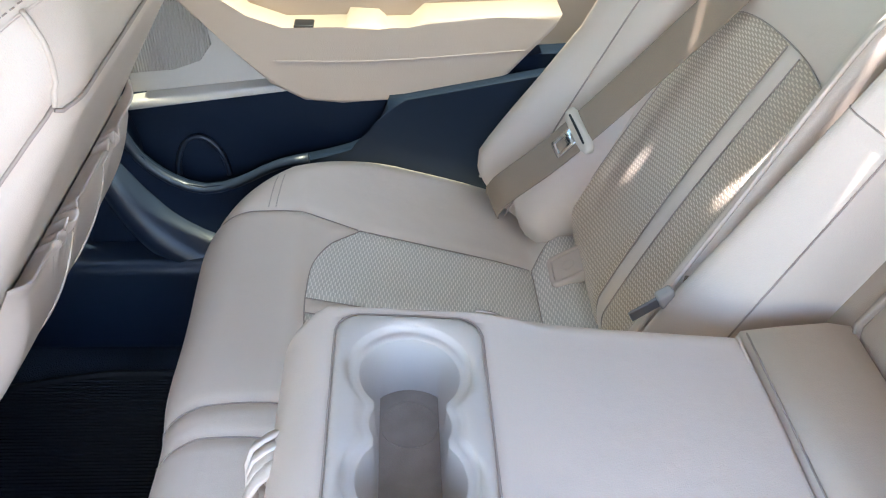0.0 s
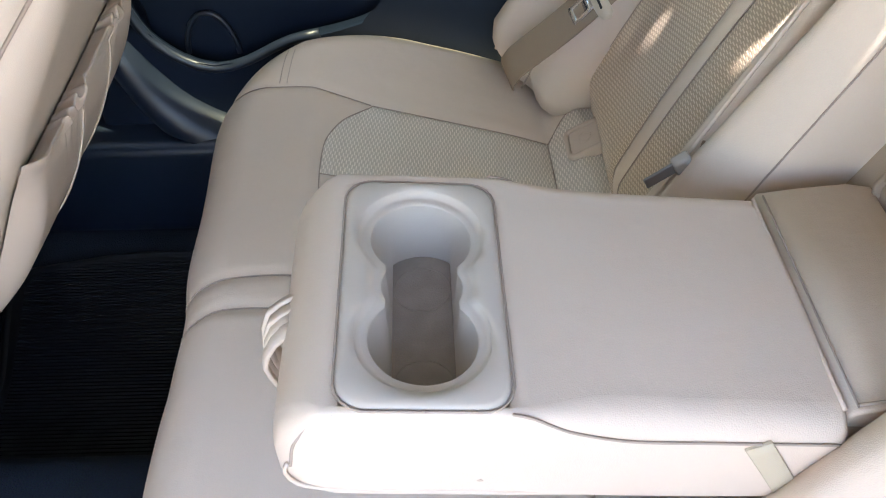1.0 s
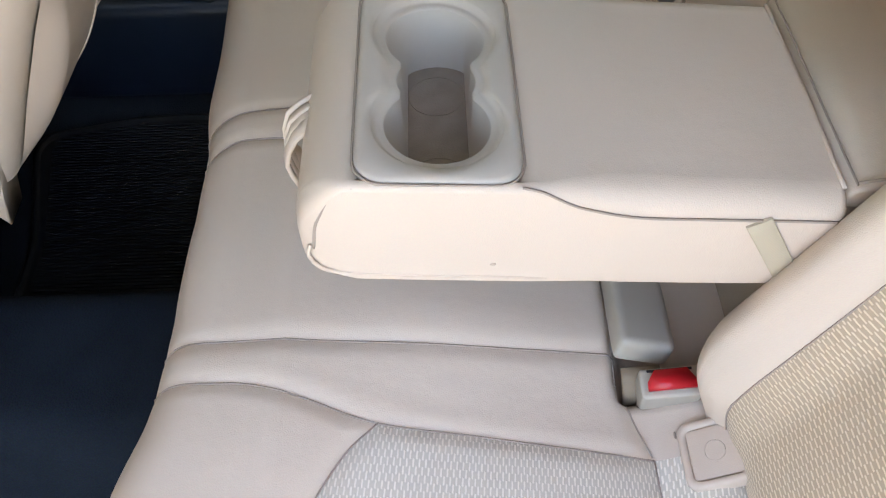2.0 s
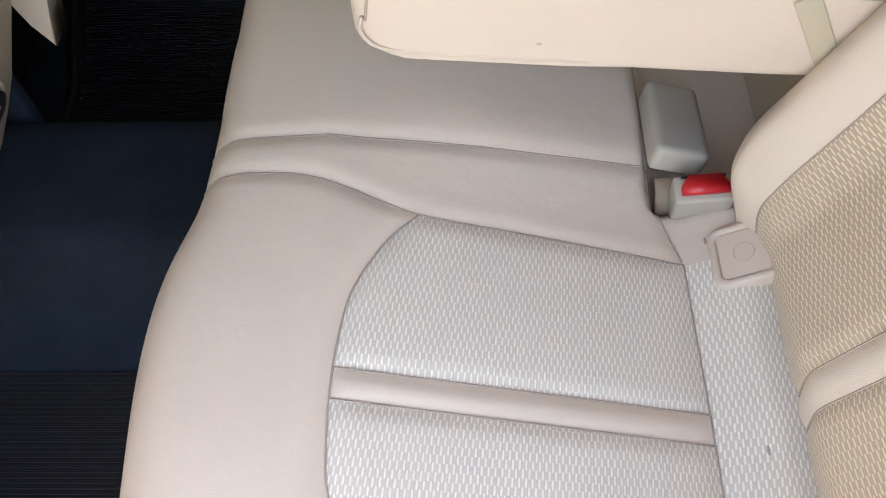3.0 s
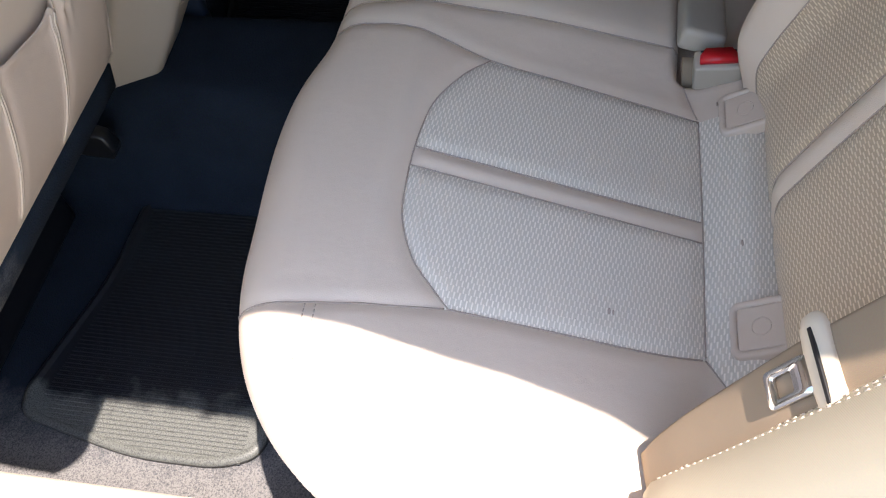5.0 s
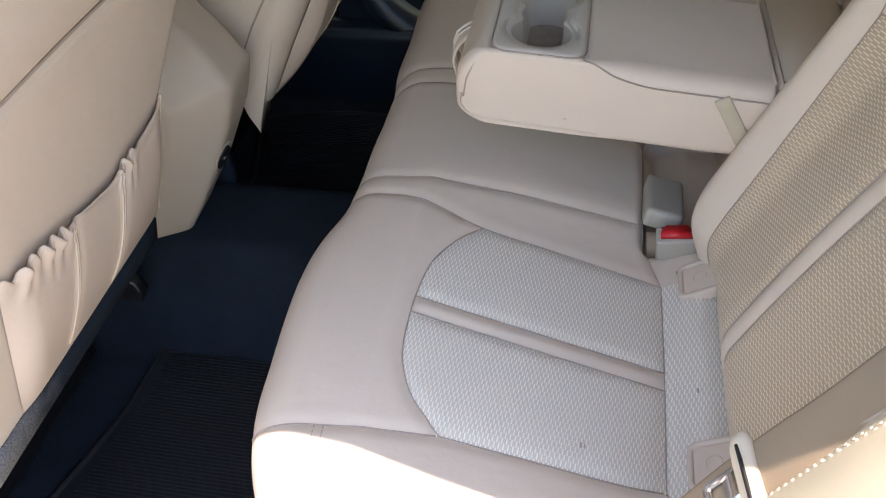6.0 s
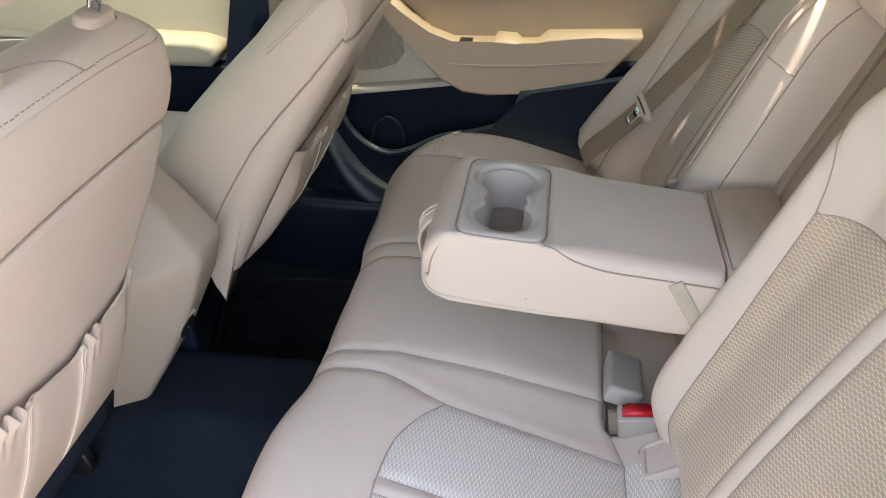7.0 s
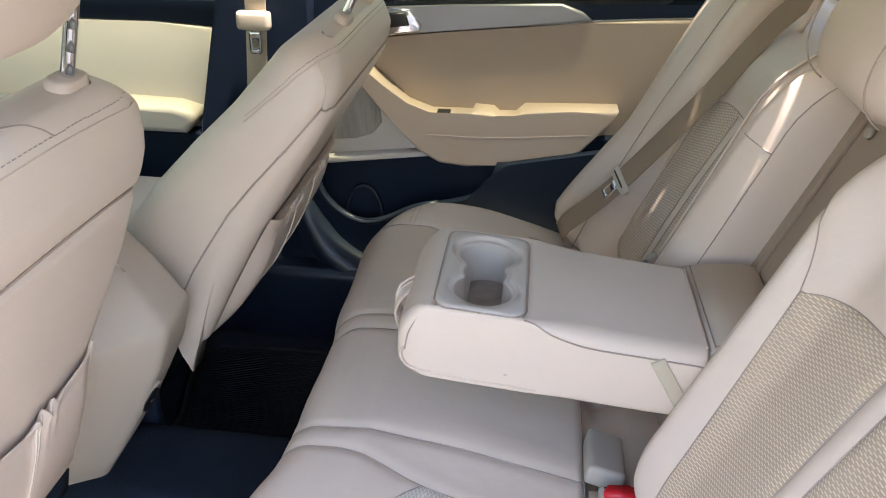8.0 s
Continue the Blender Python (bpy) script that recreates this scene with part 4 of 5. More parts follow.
def onto_rect(pts, hw, hh, r):
    """Each point pushed outwards from the middle onto a rounded rectangle."""
    res = []
    for px, py in pts:
        a = math.atan2(py / hh, px / hw) if (px or py) else 0
        lo, hi = 0.0, 3.0
        dx, dy = hw * math.cos(a), hh * math.sin(a)
        for _ in range(30):
            m = (lo + hi) / 2
            qx, qy = max(abs(dx * m) - hw + r, 0), max(abs(dy * m) - hh + r, 0)
            inside_it = math.hypot(qx, qy) < r and abs(dx * m) < hw and abs(dy * m) < hh
            lo, hi = (m, hi) if inside_it else (lo, m)
        res.append((dx * lo, dy * lo))
    return res


w0 = well(0.0)
hw, hh = (PL_X1 - PL_X0) / 2, (PL_Y1 - PL_Y0) / 2


def plate_z(x):
    return arm_top(CUPC[0] + x) - 0.001


def cup_ring(pts, dz, s=1.0):
    return [(CUPC[0] + x * s, CUPC[1] + y * s, plate_z(x * s) + dz) for x, y in pts]


wide = [tuple(0.5 * (a + b) for a, b in zip(p, q)) for p, q in zip(well(0.012), onto_rect(w0, 0.042, 0.088, 0.03))]
# A dark bead round the plate paints in its shadow gap.
part("plate_gap", tube([Vector(p) + Vector((0, 0, 0.0012)) for p in cup_ring(onto_rect(w0, hw + 0.0012, hh + 0.0012, 0.021), 0)] + [Vector(cup_ring(onto_rect(w0, hw + 0.0012, hh + 0.0012, 0.021), 0)[0]) + Vector((0, 0, 0.0012))], 0.0010, 5), THREAD, arm)
plate = thing("cup_holder", (CUPC[0], CUPC[1], 0.55), "grey-beige plastic twin cup holder set into the armrest", "cup holder")
part("plate", loft([cup_ring(onto_rect(w0, hw, hh, 0.020), -0.004), cup_ring(onto_rect(w0, hw, hh, 0.020), 0.001), cup_ring(onto_rect(w0, hw - 0.0015, hh - 0.0015, 0.019), 0.003), cup_ring(onto_rect(w0, hw - 0.004, hh - 0.004, 0.017), 0.0042), cup_ring(wide, 0.0042), cup_ring(well(0.0095), 0.0030), cup_ring(well(0.0075), -0.0006), cup_ring(well(0.005), -0.0016), cup_ring(well(0.0012), -0.0008), cup_ring(w0, -0.003)], cap=False), CUP, plate)
deep = [cup_ring(w0, -0.003)]
for k, dz in ((0.0, -0.012), (0.35, -0.028), (0.75, -0.046), (1.0, -0.060), (1.05, -0.064)):
    deep.append([(CUPC[0] + x * (1 - k) + k * max(-0.0232, min(0.0232, x)), CUPC[1] + y * (1 - 0.02 * k), 0.606 + dz) for x, y in w0])
bm = loft(deep, cap=False)
ctr = [v for v in bm.verts][-len(w0):]
mid_pts = [bm.verts.new((CUPC[0], v.co.y, v.co.z - 0.001)) for v in ctr]
for i in range(len(ctr)):
    j = (i + 1) % len(ctr)
    try:
        bm.faces.new((ctr[i], ctr[j], mid_pts[j], mid_pts[i]))
    except ValueError:
        pass
part("well", bm, CUP, plate, "deep double cup well")
# The floor is coloured browner and darker than the walls.
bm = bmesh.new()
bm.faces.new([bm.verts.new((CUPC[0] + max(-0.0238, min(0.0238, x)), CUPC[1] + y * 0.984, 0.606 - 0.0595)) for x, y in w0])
part("well_floor", bm, CUP_FLOOR, plate, "brown cup well floor")
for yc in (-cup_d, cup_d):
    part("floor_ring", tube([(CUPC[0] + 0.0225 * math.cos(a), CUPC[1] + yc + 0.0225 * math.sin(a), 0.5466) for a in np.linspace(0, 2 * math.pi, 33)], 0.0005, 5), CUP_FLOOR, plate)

# pull strap at the armrest's nose
strap = thing("pull_strap", (-0.37, 0.685, 0.53), "pale gathered fabric pull strap on the armrest nose", "strap")
for k in range(4):
    part("fold", ribbon([(-0.352, 0.672 + 0.010 * k, 0.585), (-0.368 - 0.002 * k, 0.670 + 0.009 * k, 0.572), (-0.378, 0.668 + 0.007 * k, 0.548), (-0.372 + 0.002 * k, 0.670 + 0.005 * k, 0.520)], (-1, 0.15 * (k - 1.5), 0.2), 0.012, 0.0018), LEATHER, strap)

# buckles in the well beside the armrest
for sgn in (-1, 1):
    bk = thing("belt_buckle", (-0.06, C + sgn * 0.13, 0.29), "grey-beige seat belt buckle with a red release button", "belt buckle", "rear buckles")
    m = Matrix.Translation((-0.062, C + sgn * (0.132 if sgn < 0 else 0.165), 0.333 if sgn < 0 else 0.290)) @ Euler((radians(-12 * sgn), radians(-7), 0)).to_matrix().to_4x4()
    b = block(-0.0265, 0.0265, -0.0135, 0.0135, -0.05, 0.030, 0.004)
    b.transform(m)
    part("case", b, BUCKLE, bk)
    b = prism([(-0.0205, 0.0085), (0.0205, 0.0085), (0.0205, 0.001), (0.014, -0.0085), (-0.014, -0.0085), (-0.0205, 0.001)], -0.002, 0.006, 0.001)
    b.transform(m @ Matrix.Translation((0, -0.001 * sgn, 0.0325)) @ Euler((radians(90), 0, 0 if sgn < 0 else radians(180))).to_matrix().to_4x4())
    part("button", b, RED, bk, "red release button")
    b = block(-0.0195, 0.0195, -0.0012, 0.0012, 0.029, 0.0308, 0.0004)
    b.transform(m @ Matrix.Translation((0, -0.0108 * sgn, 0)))
    part("slot", b, BLACK, bk, "dark tongue slot")
    if sgn > 0:
        continue
    cov = thing("buckle_cover", (-0.08, C + sgn * 0.06, 0.34), "grey-beige stowed buckle lying in its slot", "belt buckle", "stowed buckles")
    b = block(-0.026, 0.026, -0.052, 0.046, -0.014, 0.016, 0.008)
    b.transform(Matrix.Translation((-0.080, C + sgn * 0.055, 0.346)) @ Euler((radians(8 * sgn), radians(12), radians(4 * sgn))).to_matrix().to_4x4())
    part("case", b, BUCKLE, cov)
    part("strap", ribbon([(-0.083, C - 0.108, 0.335), (-0.082, C - 0.122, 0.325), (-0.080, C - 0.130, 0.305)], (0, -0.6, 0.8), 0.036, 0.003), BELT, cov)

# child-seat anchor covers
for y in (0.508, 0.235, 2 * C - 0.508, 2 * C - 0.235):
    iso = thing("anchor_cover", (-0.036, y, 0.33), "leather-rimmed plastic child-seat anchor cover in the seat crease", "anchor cover", "anchor covers")
    m = Matrix.Translation((-0.034, y, 0.342)) @ Euler((0, radians(-33), 0)).to_matrix().to_4x4()
    o = [Vector((x, yy, 0)) for x, yy in rrect(0.030, 0.030, 0.010, 5)]
    rows = [[m @ (p * s + Vector((0, 0, z))) for p in o] for s, z in ((1.0, -0.010), (1.0, 0.002), (0.95, 0.005), (0.80, 0.005), (0.76, 0.002))]
    part("rim", loft(rows, cap=False), LEATHER_DARK, iso)
    b = block(-0.0225, 0.0225, -0.0225, 0.0225, -0.006, 0.0035, 0.002)
    b.transform(m)
    cp = part("cap", b, LEATHER_DARK, iso)
    under(part("mark", tube([m @ Vector((0.009 * math.cos(a), 0.009 * math.sin(a), 0.0036)) for a in np.linspace(0, 2 * math.pi, 20)], 0.0005, 4), LEATHER_DARK), cp)

# grubby marks on the armrest's side
for x, z, r in ((-0.225, 0.522, 0.0016), (-0.076, 0.549, 0.0020)):
    bm = bmesh.new()
    bmesh.ops.create_uvsphere(bm, u_segments=10, v_segments=6, radius=1, matrix=Matrix.Translation((x, AR_Y0 - 0.0002, z)) @ Matrix.Diagonal((r * 1.4, 0.0004, r, 1)))
    part("stain", bm, STAIN, arm)

# small marks on the seat cloth
for x, y, r in ((-0.174, 0.238, 0.0022), (-0.170, 0.2375, 0.0016), (-0.045, 0.335, 0.0022), (-0.061, 0.531, 0.0020)):
    bm = bmesh.new()
    bmesh.ops.create_uvsphere(bm, u_segments=10, v_segments=6, radius=1, matrix=Matrix.Translation((x, y, float(cushion_top(np.array([x]), np.array([y - C]))[0]) + 0.0004)) @ Matrix.Diagonal((r * 0.7, r * 1.8, 0.0006, 1)))
    part("stain", bm, THREAD, bench)

# a spare belt tongue tucked between the middle bolster and the backrest
tg = thing("belt_tongue", (-0.015, 0.895, 0.53), "beige belt tongue with a steel plate tucked beside the bolster", "seat belt")
m = Matrix.Translation((-0.014, 0.893, 0.536)) @ Euler((radians(10), radians(-30), radians(12))).to_matrix().to_4x4()
b = block(-0.008, 0.010, -0.006, 0.006, -0.011, 0.011, 0.004)
b.transform(m)
part("grip", b, BUCKLE, tg)
b = block(-0.038, -0.006, -0.0015, 0.0015, -0.008, 0.008, 0.001)
b.transform(m)
part("latch_plate", b, SILVER_TRIM, tg, "worn steel latch plate")
part("strap", ribbon([(0.004, 0.902, 0.545), (0.02, 0.903, 0.54), (0.03, 0.904, 0.50)], (-0.3, -1, 0), 0.022), BELT, tg)

# ---- front seats ----
def front_seat(yc, origin, tilt, length, spec, label, seed, post_u):
    """A front seat seen from behind. origin: (x, z) of the backrest's lower rear edge; spec: its profiles."""
    up = Vector((math.sin(tilt), 0, math.cos(tilt)))
    back = Vector((math.cos(tilt), 0, -math.sin(tilt)))
    o = Vector((origin[0], yc, origin[1]))
    seat = thing("car_seat", (origin[0] - 0.2, yc, 0.02), label, "car seat", "front seats")
    wrap, dome = spec["wrap"], spec["dome"]

    def at(u, s, q):
        """u across, s up the backrest, q out of its rear face."""
        return o + Vector((0, u, 0)) + up * s + back * q

    def half_width(s):
        return float(np.interp(s, *spec["width"]))

    def extra(s):
        return float(np.interp(s, [0.0, 0.2], spec["extra"]))

    def edge(side, s):
        """The backrest's side, a little further out on the door side."""
        return side * half_width(s) - (extra(s) if side < 0 else 0.0)

    def rear(s):
        return float(np.interp(s, *spec["rear"]))

    def front(s):
        return float(np.interp(s, *spec["front"]))

    def side_seam(s):
        return float(np.interp(s, *spec["seam"]))

    def section(s, n=150):
        end = min(1.0, max(0.0, (s - (length - dome)) / dome))
        sh = 1 - math.sqrt(max(0.0, 1 - end ** 2.2))
        w, far = half_width(s) * (1 - 0.14 * sh), extra(s)
        q1, q0 = rear(s), front(s)
        mid, t = (q1 + q0) / 2 + 0.1 * (q1 - q0) * sh, (q1 - q0) / 2 * (1 - 0.75 * sh)
        rr, rf = 0.040 * (1 - 0.5 * sh), min(0.055, t * 0.9) * (1 - 0.5 * sh)
        rr = min(rr, t * 0.9)
        pts = []
        for cu, cq, r, a0 in ((w - rr, mid + t - rr, rr, 0), (-w - far + rr, mid + t - rr, rr, 90), (-w - far + rf, mid - t + rf, rf, 180), (w - rf, mid - t + rf, rf, 270)):
            for k in range(9):
                a = radians(a0 + 90 * k / 8)
                pts.append((cu + r * math.cos(a), cq + r * math.sin(a)))
        pts.append(pts[0])
        p = np.array(pts)
        d = np.concatenate([[0], np.cumsum(np.hypot(*np.diff(p, axis=0).T))])
        x = np.linspace(0, d[-1], n, endpoint=False)
        return np.stack([np.interp(x, d, p[:, 0]), np.interp(x, d, p[:, 1])], 1)

    ss = np.concatenate([np.arange(-0.02, length - dome, 0.0055), length - dome + dome * np.sin(np.linspace(0, math.pi / 2, 16))])
    rows = [section(s) for s in ss]
    nr, nc = len(ss), len(rows[0])
    uq = np.array(rows)
    grid = np.array([[at(u, s, q) for u, q in r] for s, r in zip(ss, rows)])
    du = np.roll(grid, -1, 1) - np.roll(grid, 1, 1)
    ds = np.gradient(grid, axis=0)
    nrm = np.cross(du, ds)
    nrm /= np.linalg.norm(nrm, axis=2, keepdims=True) + 1e-12
    flat_v, flat_n = grid.reshape(-1, 3), nrm.reshape(-1, 3)
    if np.mean(np.einsum("ij,ij->i", flat_n, flat_v - flat_v.mean(0))) < 0:
        flat_n = -flat_n

    def lay(points, lift=0.0):
        """Points dropped onto the cover."""
        out = []
        for p in points:
            p = np.array(p)
            k = ((flat_v - p) ** 2).sum(1).argmin()
            n = flat_n[k]
            out.append(Vector(p - n * ((p - flat_v[k]) @ n) + n * lift))
        return out

    lines = []
    for side in (-1, 1):
        lines.append(lay([at(edge(side, s), s, side_seam(s)) for s in np.arange(0.0, wrap + 0.002, 0.005)]))
    lines.append(lay([at(u, wrap + spec["dip"] * (1 - (u / 0.25) ** 2), rear(wrap) + 0.01) for u in np.arange(-0.25, 0.2501, 0.005)]))
    seam_pts = np.array([tuple(p) for ln in lines for p in ln])
    near = np.array([math.sqrt(((seam_pts - v) ** 2).sum(1).min()) for v in flat_v])
    above = np.clip((np.repeat(ss, nc) - wrap) / 0.03, 0, 1)
    shape = flat_v - flat_n * (spec["groove"] * np.exp(-(near / 0.007) ** 2))[:, None]
    shape = shape + flat_n * (spec["lip"] * above * (uq[:, :, 1].ravel() > -0.09))[:, None]
    flat_v = flat_v + flat_n * (spec["lip"] * above * (uq[:, :, 1].ravel() > -0.09))[:, None]
    q = np.arange(nr * nc).reshape(nr, nc)
    f = np.stack([q[:-1], np.roll(q, -1, 1)[:-1], np.roll(q, -1, 1)[1:], q[1:]], -1).reshape(-1, 4)
    fs, fq = np.repeat(ss[:-1], nc), uq[:-1, :, 1].ravel()
    shell_mask = (fs < wrap) & (fq > np.interp(fs, *spec["seam"]))
    for name, mask, lab in (("backrest", ~shell_mask, ""), ("back_panel", shell_mask, "smooth beige leather back panel")):
        used, inv = np.unique(f[mask], return_inverse=True)
        under(mesh_ob(name, shape[used], inv.reshape(-1, 4), LEATHER), seat, lab)
    top = [Vector(shape[q[-1, k]]) for k in range(0, nc, 3)]
    bm = bmesh.new()
    bm.faces.new([bm.verts.new(p) for p in top])
    part("top_cover", bm, LEATHER, seat)
    for ln in lines:
        part("seam", tube([p - Vector(flat_n[((flat_v - np.array(p)) ** 2).sum(1).argmin()]) * spec["groove"] * 0.5 for p in ln[::2]], 0.0017, 5), THREAD, seat)
    for side in (-1, 1):
        pts = lay([Vector(p) for p in smooth_path([at(edge(side, s), s, c) for s, c in spec["piping"]], 0.006)], 0.0006)
        part("piping", tube(pts, 0.0021, 6), LEATHER, seat)

    def stitches(path, r=0.00045, gap=0.0062, name="stitching", mat=THREAD, lift=0.0005):
        pts = [Vector(p) for p in smooth_path(path, 0.0015)]
        run, k, dash = 0.0, 0, bmesh.new()
        for a, b in zip(pts, pts[1:]):
            run += (b - a).length
            if run >= gap:
                run = 0.0
                c = lay([a], lift)[0]
                d = (b - a).normalized()
                m = Matrix.Translation(c) @ d.to_track_quat("X", "Z").to_matrix().to_4x4() @ Matrix.Diagonal((0.0042, r * 2, r * 2, 1))
                bmesh.ops.create_cube(dash, size=1, matrix=m)
        tagged(part(name, dash, mat, seat), kind="stuff")

    stitches([at(*p) for p in spec["stitch"]])
    fold = [at(u, s - 0.006, c + 0.004) for u, s, c in spec["stitch"]]
    part("top_seam", tube(lay([Vector(p) for p in smooth_path(fold, 0.012)], 0.0003), 0.0011, 5), LEATHER_DARK, seat)
    if spec["cross"]:
        part("seam", tube(lay([Vector(p) for p in smooth_path([at(*p) for p in spec["cross"]], 0.008)], 0.0002), 0.0009, 5), THREAD, seat)

    # map pocket: smooth cloth with two pleats, gathered where the elastic bunches it
    pw, mouth, gather = spec["pocket"], spec["mouth"], spec["gather"]
    nu, ns = 150, 34

    def pinch(u):
        return sum(math.exp(-(max(0.0, abs(u - c) - h) / 0.010) ** 2) for c, h in gather)

    def mouth_at(u):
        return float(np.interp(u, *mouth))

    def pocket(u, f):
        m = mouth_at(u)
        s = m * f - 0.012 * (1 - f)
        e = min(1.0, (pw - abs(u)) / 0.035)
        bag = 0.0035 + spec["bag"] * (math.sin(min(1.0, f * 1.02) * math.pi * 0.93) ** 0.8 if f < 0.9 else 0.42)
        g = pinch(u)
        depth = (m - s) / 0.024
        ruck = g * 0.0055 * (0.6 + 0.9 * noise.noise((u * 45, 2.1, seed))) * math.exp(-depth ** 2) * (0.8 + math.sin(u * 290 + 4.5 * noise.noise((u * 30, 0.4 + 3 * (1 - f), seed)) + 14 * (1 - f)))
        soft = 0.0045 * noise.noise((u * 7, s * 6, seed)) * math.sin(f * math.pi)
        fold = sum(0.0022 * math.exp(-((u - (a + (b - a) * (1 - f))) / 0.0035) ** 2) - 0.0022 * math.exp(-((u - 0.011 - (a + (b - a) * (1 - f))) / 0.006) ** 2) for a, b in spec["pleats"])
        v = (bag + ruck + soft + fold * min(1.0, f * 6)) * math.sin(max(0.0, e) * math.pi / 2)
        drop = 0.006 * g * f ** 8 * math.sin(u * 330 + 2.4 * noise.noise((u * 30, 0.4, seed)))
        return s + drop, rear(s) + 0.002 + v

    cols = []
    for i in range(nu + 1):
        u = -pw + 2 * pw * i / nu
        col = [at(u, *pocket(u, j / ns)) for j in range(ns + 1)]
        s, c = pocket(u, 1.0)
        col += [at(u, s + 0.0015, c - 0.0015), at(u, s - 0.001, c - 0.0035), at(u, s - 0.02, rear(s) + 0.0005)]
        cols.append(col)
    part("map_pocket", loft(cols, cap=False, closed=False), LEATHER_DARK, seat, "smooth leather map pocket, its elastic mouth gathered in two places")
    part("pocket_piping", tube([at(side * (pw - 0.004), s, rear(s) + 0.0035) for side in (1,) for s in np.linspace(-0.012, mouth_at(pw), 14)], 0.002, 5), LEATHER, seat)
    for a, b in spec["pleats"]:
        for off in (-0.002, 0.003):
            part("pleat", tube([at(a + (b - a) * (1 - f) + off, pocket(a, f)[0], pocket(a + (b - a) * (1 - f) + off, f)[1] + 0.0004) for f in np.linspace(0.1, 0.97, 16)], 0.0011, 5), LEATHER, seat)
    # headrest on two posts
    for u in post_u:
        base = at(u, length - 0.004, spec["post"])
        sl = [[base + Vector((0, a * 1.0, 0)) + back * b * 0.8 + up * z for a, b in rrect(0.026 * k, 0.017 * k, 0.015 * k, 6)] for k, z in ((1, -0.03), (1, 0.009), (0.93, 0.014), (0.80, 0.0155), (0.35, 0.0155))]
        part("post_sleeve", loft(sl), LEATHER_DARK, seat, "beige plastic headrest post sleeve")
        post = part("headrest_post", tube([base + up * z for z in np.linspace(0, 0.16, 18)], 0.0066, 14), CHROME, seat, "notched chrome headrest post")
        for z in (0.024, 0.046, 0.068, 0.090):
            bm = prism([(-0.003, -0.005), (0.003, -0.005), (0.003, 0.0), (0.0, 0.006), (-0.003, 0.0)], -0.0012, 0.003)
            bm.transform(Matrix.Translation(base + up * z) @ Matrix.Rotation(tilt, 4, "Y") @ Matrix.Translation((0.004, -0.0055, 0)))
            under(part("notch", bm, SILVER_TRIM), post)
    part("headrest", cushion_blob(headrest_rows(at(0, length + spec["head"], -0.045), 0.27, 0.11, 0.17, up, back)), LEATHER, seat)
    # cushion on its frame
    part("cushion", block(origin[0] - 0.62, origin[0] - 0.16, yc - 0.25, yc + 0.25, 0.26, 0.43, 0.05, 4), LEATHER, seat)
    part("base", block(origin[0] - 0.50, origin[0] - 0.24, yc - 0.18, yc + 0.18, 0.016, 0.27, 0.02), BLACK, seat)
    for side in (-1, 1):
        part("rail", block(origin[0] - 0.48, origin[0] - 0.30, yc + side * 0.14 - 0.015, yc + side * 0.14 + 0.015, 0.018, 0.045, 0.006), BLACK, seat)
    if yc < C:
        part("lower_cover", loft([[at(u, s, q) for s, q in ((-0.016, -0.004), (-0.055, -0.003), (-0.057, -0.006), (-0.016, -0.012))] for u in np.linspace(-0.25, 0.152, 12)]), CARPET, seat, "dark cloth cover under the seat back")
        part("track_end", prism([(-0.94, 0.150), (-0.935, 0.185), (-0.91, 0.200), (-0.886, 0.192), (-0.878, 0.165), (-0.888, 0.145)], 0.526, 0.548, 0.004), BLACK, seat, "black seat track end")
    if yc > C:
        part("hinge_cover", prism([(0.03, 0.13), (0.004, 0.060), (-0.018, -0.010), (-0.036, -0.071), (-0.050, -0.035), (-0.072, 0.04), (-0.058, 0.13)], -0.2445, -0.20, 0.004, m=Matrix.Translation(o)), LEATHER, seat)


NEAR_SEAT = {
    "extra": (0.085, 0.025),
    "wrap": 0.362, "dip": 0.012, "dome": 0.040, "lip": 0.002, "groove": 0.0090, "bag": 0.012, "head": 0.150, "post": -0.036, "pocket": 0.172,
    "width": ([0, 0.10, 0.17, 0.29, 0.36, 0.40, 0.44, 0.47, 0.50], [0.162, 0.182, 0.199, 0.249, 0.254, 0.254, 0.248, 0.236, 0.195]),
    "rear": ([0, 0.15, 0.30, 0.42, 0.485, 0.50], [-0.010, -0.004, 0.004, 0.012, 0.004, -0.002]),
    "front": ([0, 0.25, 0.38, 0.44, 0.50], [-0.14, -0.145, -0.125, -0.100, -0.075]),
    "seam": ([0, 0.10, 0.20, 0.30, 0.362], [-0.075, -0.070, -0.055, -0.030, -0.006]),
    "piping": ((0.362, -0.006), (0.39, -0.018), (0.43, -0.035), (0.47, -0.055)),
    "stitch": ((-0.195, 0.474, -0.014), (-0.17, 0.481, -0.008), (-0.08, 0.486, -0.006), (0.0, 0.487, -0.006), (0.08, 0.486, -0.006), (0.17, 0.481, -0.008), (0.195, 0.474, -0.014)),
    "cross": ((0.062, 0.486, -0.006), (0.045, 0.497, -0.018), (0.0, 0.500, -0.035), (-0.06, 0.500, -0.045)),
    "mouth": ([-0.20, -0.123, -0.069, -0.033, 0.027, 0.063, 0.107, 0.161, 0.20], [0.205, 0.198, 0.181, 0.172, 0.157, 0.162, 0.167, 0.178, 0.20]),
    "gather": ((-0.125, 0.055), (0.066, 0.012)), "pleats": ((-0.055, -0.088), (0.049, 0.012)),
}
